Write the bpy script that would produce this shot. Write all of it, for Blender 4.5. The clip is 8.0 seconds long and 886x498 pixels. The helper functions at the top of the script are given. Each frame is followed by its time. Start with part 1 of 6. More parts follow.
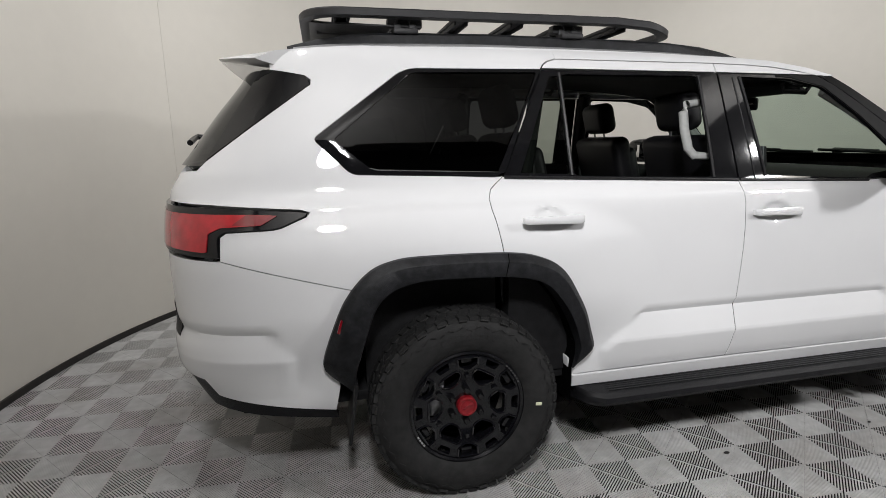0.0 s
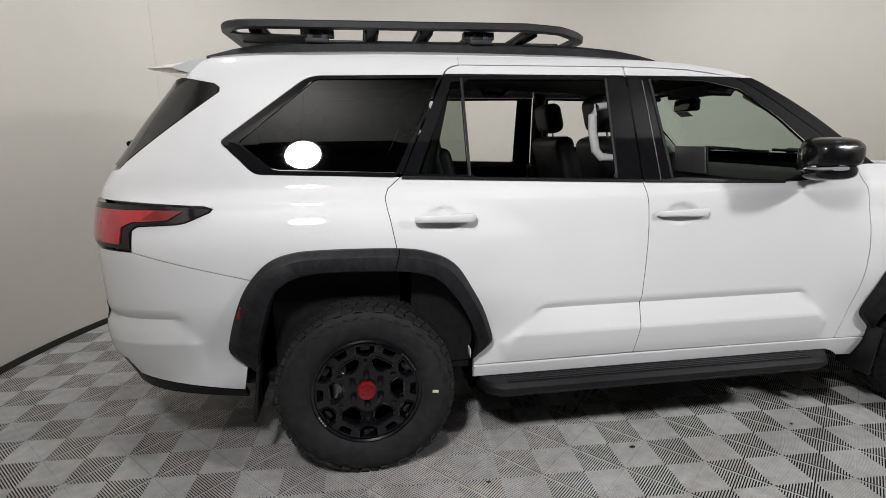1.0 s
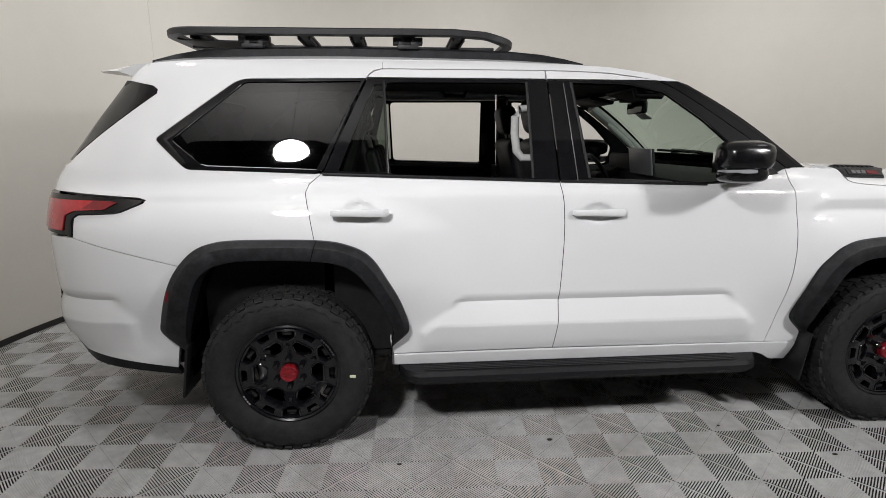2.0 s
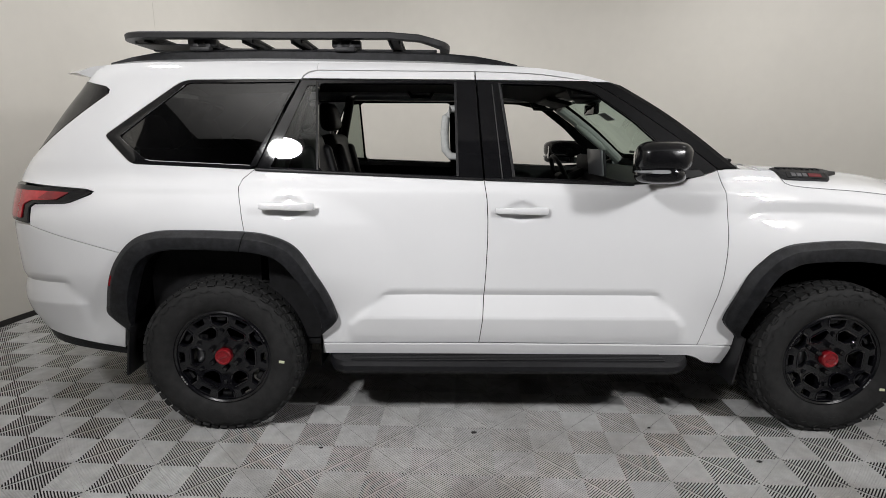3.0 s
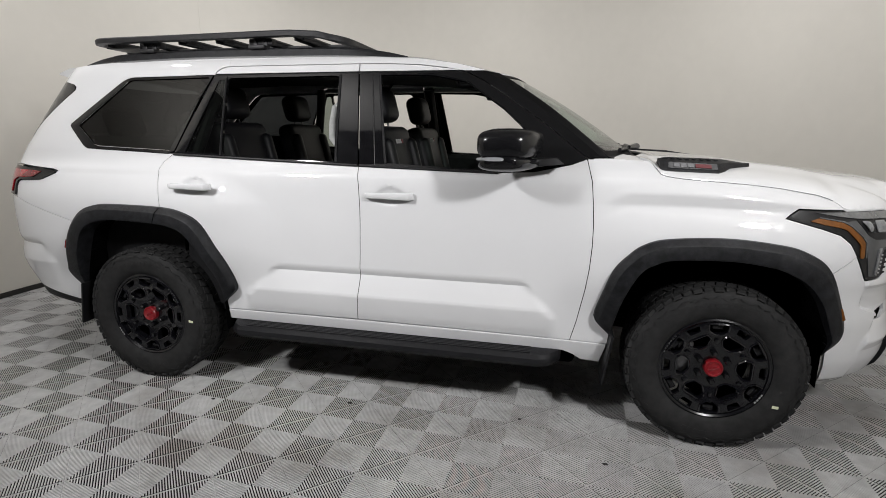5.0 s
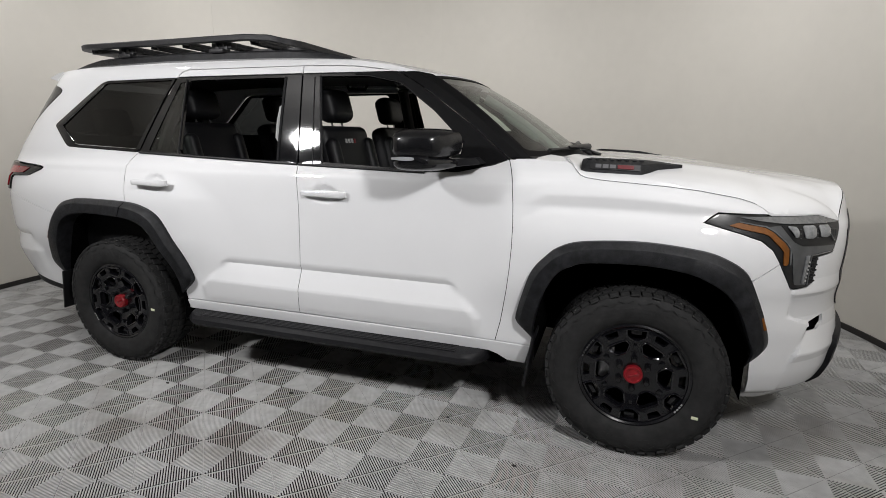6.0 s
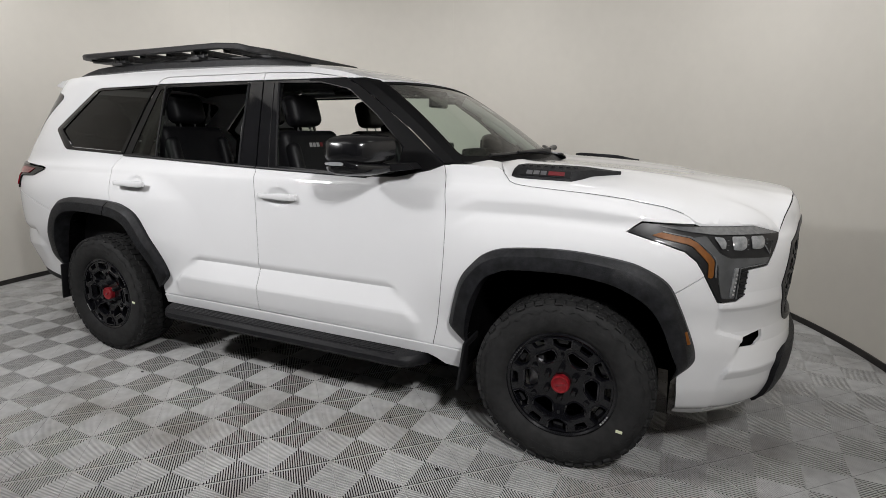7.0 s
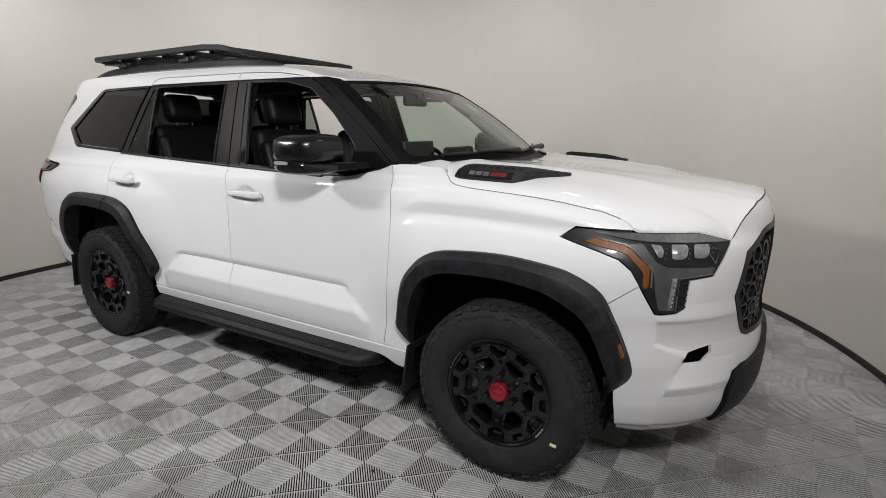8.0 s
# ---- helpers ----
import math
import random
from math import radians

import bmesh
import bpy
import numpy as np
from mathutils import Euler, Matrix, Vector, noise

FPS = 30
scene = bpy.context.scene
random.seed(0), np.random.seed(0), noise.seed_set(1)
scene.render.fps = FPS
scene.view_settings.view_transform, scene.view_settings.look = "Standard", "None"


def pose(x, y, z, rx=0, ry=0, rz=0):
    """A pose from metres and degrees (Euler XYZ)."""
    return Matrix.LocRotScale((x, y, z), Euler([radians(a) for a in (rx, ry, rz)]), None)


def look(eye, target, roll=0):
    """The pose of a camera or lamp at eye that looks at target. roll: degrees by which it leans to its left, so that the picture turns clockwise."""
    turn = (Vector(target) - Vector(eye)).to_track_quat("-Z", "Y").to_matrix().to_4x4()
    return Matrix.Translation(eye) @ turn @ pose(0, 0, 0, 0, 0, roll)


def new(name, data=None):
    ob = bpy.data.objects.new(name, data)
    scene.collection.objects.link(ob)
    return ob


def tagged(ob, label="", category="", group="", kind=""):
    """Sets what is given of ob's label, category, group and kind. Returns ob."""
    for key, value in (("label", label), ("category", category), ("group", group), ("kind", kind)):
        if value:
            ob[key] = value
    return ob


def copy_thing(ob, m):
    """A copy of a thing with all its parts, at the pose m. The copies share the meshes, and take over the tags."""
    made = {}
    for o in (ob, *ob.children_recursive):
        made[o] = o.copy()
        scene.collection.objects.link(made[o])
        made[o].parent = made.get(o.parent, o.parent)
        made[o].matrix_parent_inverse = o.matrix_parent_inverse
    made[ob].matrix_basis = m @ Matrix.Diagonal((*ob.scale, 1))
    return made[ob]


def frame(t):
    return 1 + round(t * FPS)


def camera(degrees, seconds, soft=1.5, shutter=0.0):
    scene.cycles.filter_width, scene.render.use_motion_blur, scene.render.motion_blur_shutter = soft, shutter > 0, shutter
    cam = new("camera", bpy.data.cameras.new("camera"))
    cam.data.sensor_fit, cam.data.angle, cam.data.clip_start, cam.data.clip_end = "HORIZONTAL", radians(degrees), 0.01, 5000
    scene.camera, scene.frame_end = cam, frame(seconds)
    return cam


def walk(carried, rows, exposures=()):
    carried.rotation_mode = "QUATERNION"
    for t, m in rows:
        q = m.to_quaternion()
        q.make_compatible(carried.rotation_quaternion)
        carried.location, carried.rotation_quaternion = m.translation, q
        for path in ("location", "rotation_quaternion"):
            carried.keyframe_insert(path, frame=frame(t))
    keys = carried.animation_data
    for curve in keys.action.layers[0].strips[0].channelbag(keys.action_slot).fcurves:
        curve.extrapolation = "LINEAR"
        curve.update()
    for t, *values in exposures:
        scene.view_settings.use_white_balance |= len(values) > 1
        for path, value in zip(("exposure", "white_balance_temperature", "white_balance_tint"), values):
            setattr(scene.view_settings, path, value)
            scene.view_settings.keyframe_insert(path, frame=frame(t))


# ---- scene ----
cam = camera(81.3, 8.0, soft=0.7)
PATH = [
    (0, (-0.536, -2.844, 1.479), (-0.095, -0.936, 1.074), -0.7),
    (0.5, (-0.265, -3.026, 1.522), (0.111, -1.105, 1.113), -0.5),
    (1, (0.021, -3.091, 1.51), (0.318, -1.159, 1.083), -0.6),
    (1.5, (0.297, -3.2, 1.508), (0.523, -1.259, 1.081), -0.4),
    (3, (1.1, -3.399, 1.488), (1.111, -1.443, 1.073), 0.4),
    (3.5, (1.453, -3.457, 1.502), (1.357, -1.504, 1.08), 0.4),
    (4, (1.755, -3.445, 1.485), (1.548, -1.502, 1.056), 0.4),
    (4.5, (2.055, -3.441, 1.468), (1.73, -1.516, 1.032), 0.4),
    (6, (2.955, -3.278, 1.473), (2.341, -1.427, 1.031), 0.5),
    (6.5, (3.253, -3.218, 1.507), (2.551, -1.398, 1.065), 0.5),
    (7, (3.475, -3.103, 1.505), (2.685, -1.32, 1.06), 0.5),
    (7.5, (3.68, -2.982, 1.501), (2.797, -1.245, 1.052), 0.6),
    (8, (3.917, -2.83, 1.524), (2.938, -1.148, 1.063), 0.4),
]
walk(cam, [(t, look(eye, target, roll)) for t, eye, target, roll in PATH])

from mathutils.geometry import tessellate_polygon

# ---------------------------------------------------------------- light
ROOM_X, ROOM_Y, ROOM_R, ROOM_H, BOOTH_Y = 1.27, 0.0, 3.71, 4.2, -4.75
world = bpy.data.worlds.new("world")
scene.world = world
world.use_nodes = True
world.node_tree.nodes["Background"].inputs[0].default_value = (0.02, 0.02, 0.022, 1)
world.node_tree.nodes["Background"].inputs[1].default_value = 0.3
scene.view_settings.exposure = -0.30
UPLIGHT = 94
# two lamps on the open side, five added out of view as fill to brighten the curved wall; each with the place it is
# turned to
LAMPS_AND_FILL = [((-0.53, -3.25, 2.97), (1.1, -0.9, 0.95), 30), ((4.40, -3.25, 2.97), (2.1, -0.9, 0.95), 31),
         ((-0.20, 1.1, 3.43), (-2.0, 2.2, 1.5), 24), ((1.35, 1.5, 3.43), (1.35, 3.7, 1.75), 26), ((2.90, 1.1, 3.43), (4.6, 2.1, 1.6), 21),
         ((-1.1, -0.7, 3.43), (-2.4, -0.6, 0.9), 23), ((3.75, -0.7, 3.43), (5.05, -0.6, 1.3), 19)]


# ---------------------------------------------------------------- materials
def material(name, colour, rough=0.5, metal=0.0, coat=0.0, grain=0.0, scale=40.0, bump=0.0, bump_scale=200.0,
             stain=0.0, stain_scale=3.0, spec=0.5, trans=0.0, emit=0.0, random_tone=0.0, coat_rough=0.03, dirt=0.0):
    """A principled surface with tone variation at two scales and fine relief."""
    m = bpy.data.materials.new(name)
    m.use_nodes = True
    nt = m.node_tree
    b = nt.nodes["Principled BSDF"]
    b.inputs["Roughness"].default_value = rough
    b.inputs["Metallic"].default_value = metal
    b.inputs["Coat Weight"].default_value = coat
    b.inputs["Coat Roughness"].default_value = coat_rough
    b.inputs["Specular IOR Level"].default_value = spec
    b.inputs["Transmission Weight"].default_value = trans
    b.inputs["Base Color"].default_value = (*colour, 1)
    if emit:
        b.inputs["Emission Color"].default_value = (*colour, 1)
        b.inputs["Emission Strength"].default_value = emit
    coords = nt.nodes.new("ShaderNodeTexCoord")
    where = nt.nodes.new("ShaderNodeNewGeometry").outputs["Position"] if dirt else coords.outputs["Object"]
    last = None
    for amount, size in ((grain, scale), (stain, stain_scale)):
        if amount <= 0:
            continue
        n = nt.nodes.new("ShaderNodeTexNoise")
        n.inputs["Scale"].default_value = size
        n.inputs["Detail"].default_value = 4
        nt.links.new(where, n.inputs["Vector"])
        r = nt.nodes.new("ShaderNodeMapRange")
        r.inputs["From Min"].default_value, r.inputs["From Max"].default_value = 0.3, 0.7
        r.inputs["To Min"].default_value, r.inputs["To Max"].default_value = 1 - amount, 1 + amount
        nt.links.new(n.outputs["Fac"], r.inputs["Value"])
        mul = nt.nodes.new("ShaderNodeMix")
        mul.data_type, mul.blend_type = "RGBA", "MULTIPLY"
        mul.inputs["Factor"].default_value = 1
        if last is None:
            mul.inputs["A"].default_value = (*colour, 1)
        else:
            nt.links.new(last, mul.inputs["A"])
        nt.links.new(r.outputs["Result"], mul.inputs["B"])
        last = mul.outputs["Result"]
    if random_tone:
        info = nt.nodes.new("ShaderNodeObjectInfo")
        r = nt.nodes.new("ShaderNodeMapRange")
        r.inputs["To Min"].default_value, r.inputs["To Max"].default_value = 1 - random_tone, 1 + random_tone
        nt.links.new(info.outputs["Random"], r.inputs["Value"])
        mul = nt.nodes.new("ShaderNodeMix")
        mul.data_type, mul.blend_type = "RGBA", "MULTIPLY"
        mul.inputs["Factor"].default_value = 1
        if last is None:
            mul.inputs["A"].default_value = (*colour, 1)
        else:
            nt.links.new(last, mul.inputs["A"])
        nt.links.new(r.outputs["Result"], mul.inputs["B"])
        last = mul.outputs["Result"]
    if dirt:
        # brownish dried dirt in patches
        n = nt.nodes.new("ShaderNodeTexNoise")
        n.inputs["Scale"].default_value, n.inputs["Detail"].default_value = 1.7, 6
        nt.links.new(where, n.inputs["Vector"])
        r = nt.nodes.new("ShaderNodeMapRange")
        r.inputs["From Min"].default_value, r.inputs["From Max"].default_value, r.inputs["To Max"].default_value = 0.52, 0.72, dirt
        nt.links.new(n.outputs["Fac"], r.inputs["Value"])
        mix = nt.nodes.new("ShaderNodeMix")
        mix.data_type = "RGBA"
        mix.inputs["B"].default_value = (0.15, 0.115, 0.08, 1)
        nt.links.new(r.outputs["Result"], mix.inputs["Factor"])
        nt.links.new(last, mix.inputs["A"])
        last = mix.outputs["Result"]
    if last is not None:
        nt.links.new(last, b.inputs["Base Color"])
    if bump:
        n = nt.nodes.new("ShaderNodeTexNoise")
        n.inputs["Scale"].default_value = bump_scale
        n.inputs["Detail"].default_value = 3
        nt.links.new(coords.outputs["Object"], n.inputs["Vector"])
        bp = nt.nodes.new("ShaderNodeBump")
        bp.inputs["Strength"].default_value = bump
        bp.inputs["Distance"].default_value = 0.004
        nt.links.new(n.outputs["Fac"], bp.inputs["Height"])
        nt.links.new(bp.outputs["Normal"], b.inputs["Normal"])
    return m


def glass(name, tint):
    """A thin pane: it lets tinted light through and mirrors by its angle."""
    m = bpy.data.materials.new(name)
    m.use_nodes = True
    nt = m.node_tree
    for n in list(nt.nodes):
        if n.type != "OUTPUT_MATERIAL":
            nt.nodes.remove(n)
    out = next(n for n in nt.nodes if n.type == "OUTPUT_MATERIAL")
    tr = nt.nodes.new("ShaderNodeBsdfTransparent")
    tr.inputs[0].default_value = (*tint, 1)
    gl = nt.nodes.new("ShaderNodeBsdfGlossy")
    gl.inputs["Roughness"].default_value = 0.02
    lw = nt.nodes.new("ShaderNodeLayerWeight")
    lw.inputs["Blend"].default_value = 0.5
    power = nt.nodes.new("ShaderNodeMath")
    power.operation = "POWER"
    power.inputs[1].default_value = 4.0
    nt.links.new(lw.outputs["Facing"], power.inputs[0])
    fr = nt.nodes.new("ShaderNodeMapRange")
    fr.inputs["To Min"].default_value, fr.inputs["To Max"].default_value = 0.055, 0.9
    nt.links.new(power.outputs[0], fr.inputs["Value"])
    mix = nt.nodes.new("ShaderNodeMixShader")
    nt.links.new(fr.outputs[0], mix.inputs[0])
    nt.links.new(tr.outputs[0], mix.inputs[1])
    nt.links.new(gl.outputs[0], mix.inputs[2])
    nt.links.new(mix.outputs[0], out.inputs[0])
    return m


WHITE = material("white_paint", (0.785, 0.79, 0.80), 0.55, coat=1.0, grain=0.012, scale=3.0, spec=0.15, coat_rough=0.015)
GLOSS_BLACK = material("gloss_black", (0.008, 0.008, 0.009), 0.05, grain=0.2, scale=20)
SATIN_BLACK = material("satin_black", (0.010, 0.010, 0.011), 0.36, grain=0.15, scale=30, bump=0.03, bump_scale=300, spec=0.4)
PILLAR = material("pillar_black", (0.004, 0.004, 0.0045), 0.6, grain=0.2, scale=30, spec=0.12)
FLARE = material("flare_plastic", (0.0105, 0.011, 0.0128), 0.48, grain=0.3, scale=60, bump=0.35, bump_scale=420, stain=0.6, stain_scale=24, spec=0.3)
PLASTIC = material("black_plastic", (0.007, 0.007, 0.0085), 0.5, grain=0.25, scale=30, bump=0.3, bump_scale=350, spec=0.3)
RACK = material("rack_powder_coat", (0.022, 0.022, 0.024), 0.5, grain=0.15, scale=60, bump=0.2, bump_scale=500)
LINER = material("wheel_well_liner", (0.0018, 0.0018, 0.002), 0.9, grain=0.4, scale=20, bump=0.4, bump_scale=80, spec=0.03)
RUBBER = material("tyre_rubber", (0.022, 0.022, 0.0222), 0.72, grain=0.25, scale=25, bump=0.25, bump_scale=150, stain=0.15, stain_scale=5, spec=0.22)
RIM_EDGE = material("rim_edge", (0.006, 0.006, 0.008), 0.08, coat=0.6, grain=0.1, scale=30)
RIM = material("rim_black", (0.0055, 0.0056, 0.0072), 0.2, metal=0.0, grain=0.2, scale=30, bump=0.06, bump_scale=200, spec=0.6)
STEEL = material("worn_steel", (0.25, 0.25, 0.26), 0.35, metal=1.0, grain=0.3, scale=40)
MIRROR_SHELL = material("mirror_shell", (0.0075, 0.0075, 0.0085), 0.2, metal=0.0, grain=0.1, scale=50)
CHROME = material("chrome", (0.75, 0.75, 0.76), 0.12, metal=1.0, grain=0.05, scale=20)
RED = material("red_cap", (0.22, 0.007, 0.012), 0.3, coat=0.0, grain=0.15, scale=60)
RED_LENS = material("red_lens", (0.42, 0.012, 0.02), 0.12, coat=1.0, grain=0.2, scale=25)
DARK_RED_LENS = material("dark_red_lens", (0.20, 0.006, 0.012), 0.12, coat=1.0, grain=0.2, scale=25)
AMBER = material("amber_lens", (0.17, 0.058, 0.007), 0.45, coat=0.15, spec=0.3, grain=0.2, scale=40)
LAMP_BODY = material("headlamp_inner", (0.055, 0.058, 0.062), 0.28, coat=1.0, grain=0.2, scale=25)
LAMP_DARK = material("headlamp_dark", (0.012, 0.012, 0.013), 0.34, coat=0.12, spec=0.3, grain=0.2, scale=30)
LAMP_CLEAR = material("lamp_clear", (0.2, 0.207, 0.212), 0.15, coat=1.0, grain=0.3, scale=45)
LAMP_LENS = material("headlamp_lens", (0.13, 0.135, 0.14), 0.12, metal=0.2, coat=1.0, grain=0.2, scale=60)
PRIVACY = glass("privacy_glass", (0.035, 0.038, 0.04))
TINT = glass("tinted_glass", (0.36, 0.40, 0.36))
CLEAR = glass("windscreen_glass", (0.62, 0.73, 0.655))
LEATHER = material("black_leather", (0.006, 0.006, 0.0075), 0.5, grain=0.25, scale=30, bump=0.3, bump_scale=140, spec=0.3)
TRIM = material("interior_trim", (0.012, 0.012, 0.013), 0.6, grain=0.25, scale=25, bump=0.25, bump_scale=200, spec=0.25)
HEADLINER = material("headliner", (0.05, 0.05, 0.052), 0.95, grain=0.2, scale=90, bump=0.3, bump_scale=500)
GREY_TRIM = material("grey_pillar_trim", (0.46, 0.47, 0.46), 0.8, grain=0.08, scale=60)
SCREEN = material("screen", (0.10, 0.103, 0.108), 0.35, coat=0.2, grain=0.1, scale=10)
LETTER = material("pale_lettering", (0.36, 0.36, 0.36), 0.5, grain=0.1, scale=60)
SIGNAL = material("signal_lens", (0.32, 0.33, 0.34), 0.25, coat=0.5, grain=0.08, scale=60)
BADGE = material("badge_grey", (0.11, 0.11, 0.115), 0.4, grain=0.1, scale=60)
LETTER_RED = material("red_lettering", (0.13, 0.008, 0.012), 0.5, grain=0.1, scale=60)
YELLOW = material("paint_mark", (0.75, 0.77, 0.55), 0.6, grain=0.1, scale=80)
PAPER = material("paper", (0.7, 0.72, 0.72), 0.8, grain=0.05, scale=60)
WALL = material("wall_paint", (0.67, 0.645, 0.59), 0.75, grain=0.012, scale=9.0, stain=0.025, stain_scale=0.9, bump=0.04, bump_scale=120, random_tone=0.02)
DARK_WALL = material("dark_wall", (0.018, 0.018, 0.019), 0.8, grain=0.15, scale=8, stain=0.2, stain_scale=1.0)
CEILING = material("ceiling_paint", (0.62, 0.61, 0.59), 0.85, grain=0.04, scale=10, stain=0.05, stain_scale=1)
BASE = material("cove_base", (0.02, 0.018, 0.017), 0.6, grain=0.3, scale=12)
TILE = material("floor_tile_plastic", (0.54, 0.54, 0.534), 0.5, grain=0.12, scale=18, stain=0.10, stain_scale=2.2, random_tone=0.05, bump=0.1, bump_scale=250, dirt=0.45)
SUBFLOOR = material("subfloor", (0.004, 0.004, 0.004), 0.9, grain=0.4, scale=14)


# ---------------------------------------------------------------- mesh tools
def finish(bm, name, mat, parent=None, label="", sharp=32):
    bm.normal_update()
    limit = radians(sharp)
    for f in bm.faces:
        f.smooth = True
    for e in bm.edges:
        if len(e.link_faces) == 2 and e.calc_face_angle(0) > limit:
            e.smooth = False
    me = bpy.data.meshes.new(name)
    bm.to_mesh(me)
    bm.free()
    me.materials.append(mat)
    ob = new(name, me)
    if parent is not None:
        ob.parent = parent
    if label:
        tagged(ob, label)
    return ob


def part(name, bm, mat, parent, label="", sharp=32):
    return finish(bm, name, mat, parent, label, sharp)


def block(bm, centre, size, bevel=0.0, turn=None, segments=2):
    """A bevelled block added to bm."""
    m = Matrix.Translation(centre) @ (turn.to_4x4() if turn is not None else Matrix()) @ Matrix.Diagonal((*size, 1))
    vs = bmesh.ops.create_cube(bm, size=1.0, matrix=m)["verts"]
    if bevel:
        es = list({e for v in vs for e in v.link_edges})
        bmesh.ops.bevel(bm, geom=es, offset=bevel, segments=segments, profile=0.5, affect="EDGES", clamp_overlap=True)
    return bm


def loft(bm, rings, closed=True, caps=True):
    """Skin between rings of equally many points."""
    vs = [[bm.verts.new(p) for p in r] for r in rings]
    n = len(rings[0])
    for a, b in zip(vs, vs[1:]):
        for i in range(n if closed else n - 1):
            j = (i + 1) % n
            bm.faces.new((a[i], a[j], b[j], b[i]))
    if caps and closed:
        bm.faces.new(list(reversed(vs[0])))
        bm.faces.new(vs[-1])
    return bm


def lathe(bm, profile, n=64, centre=(0, 0, 0), full=True):
    """Turns (radius, y) points about the y axis through centre."""
    rings = []
    for k in range(n):
        a = 2 * math.pi * k / n
        rings.append([(centre[0] + r * math.cos(a), centre[1] + y, centre[2] + r * math.sin(a)) for r, y in profile])
    vs = [[bm.verts.new(p) for p in r] for r in rings]
    for k in range(n):
        a, b = vs[k], vs[(k + 1) % n]
        for i in range(len(profile) - 1):
            bm.faces.new((a[i], a[i + 1], b[i + 1], b[i]))
    return bm


def tube(bm, path, radius, n=8, caps=True, squash=1.0):
    """A round bar along a path."""
    pts = [Vector(p) for p in path]
    rings = []
    for i, p in enumerate(pts):
        d = (pts[min(i + 1, len(pts) - 1)] - pts[max(i - 1, 0)]).normalized()
        up = Vector((0, 0, 1)) if abs(d.z) < 0.9 else Vector((1, 0, 0))
        a = d.cross(up).normalized()
        b = a.cross(d)
        r = radius[i] if isinstance(radius, (list, tuple)) else radius
        rings.append([p + a * r * math.cos(2 * math.pi * k / n) + b * r * squash * math.sin(2 * math.pi * k / n) for k in range(n)])
    return loft(bm, rings, True, caps)


def smooth(a, b, v):
    t = min(1.0, max(0.0, (v - a) / (b - a)))
    return t * t * (3 - 2 * t)


def spline(pts, v):
    """A smooth monotone-ish curve through (v, value) points."""
    if v <= pts[0][0]:
        return pts[0][1]
    if v >= pts[-1][0]:
        return pts[-1][1]
    i = next(k for k in range(len(pts) - 1) if pts[k + 1][0] >= v)
    (x0, y0), (x1, y1) = pts[i], pts[i + 1]
    h = x1 - x0
    s = (y1 - y0) / h
    sl = (y0 - pts[i - 1][1]) / (x0 - pts[i - 1][0]) if i > 0 else s
    sr = (pts[i + 2][1] - y1) / (pts[i + 2][0] - x1) if i + 2 < len(pts) else s
    m0 = 0 if sl * s <= 0 else 2 * sl * s / (sl + s)
    m1 = 0 if sr * s <= 0 else 2 * sr * s / (sr + s)
    t = (v - x0) / h
    return (y0 * (2 * t ** 3 - 3 * t * t + 1) + h * m0 * (t ** 3 - 2 * t * t + t) + y1 * (3 * t * t - 2 * t ** 3) + h * m1 * (t ** 3 - t * t))


def rounded(poly, r, n=4):
    """Rounds the corners of a polygon of (u, v) or (u, v, radius)."""
    out = []
    k = len(poly)
    for i in range(k):
        p = Vector(poly[i][:2])
        a, b = Vector(poly[i - 1][:2]) - p, Vector(poly[(i + 1) % k][:2]) - p
        rr = poly[i][2] if len(poly[i]) > 2 else r
        rr = min(rr, a.length * 0.45, b.length * 0.45)
        if rr < 1e-4:
            out.append(tuple(p))
            continue
        s, e = p + a.normalized() * rr, p + b.normalized() * rr
        for j in range(n + 1):
            t = j / n
            out.append(tuple(s * (1 - t) ** 2 + p * 2 * t * (1 - t) + e * t * t))
    return out


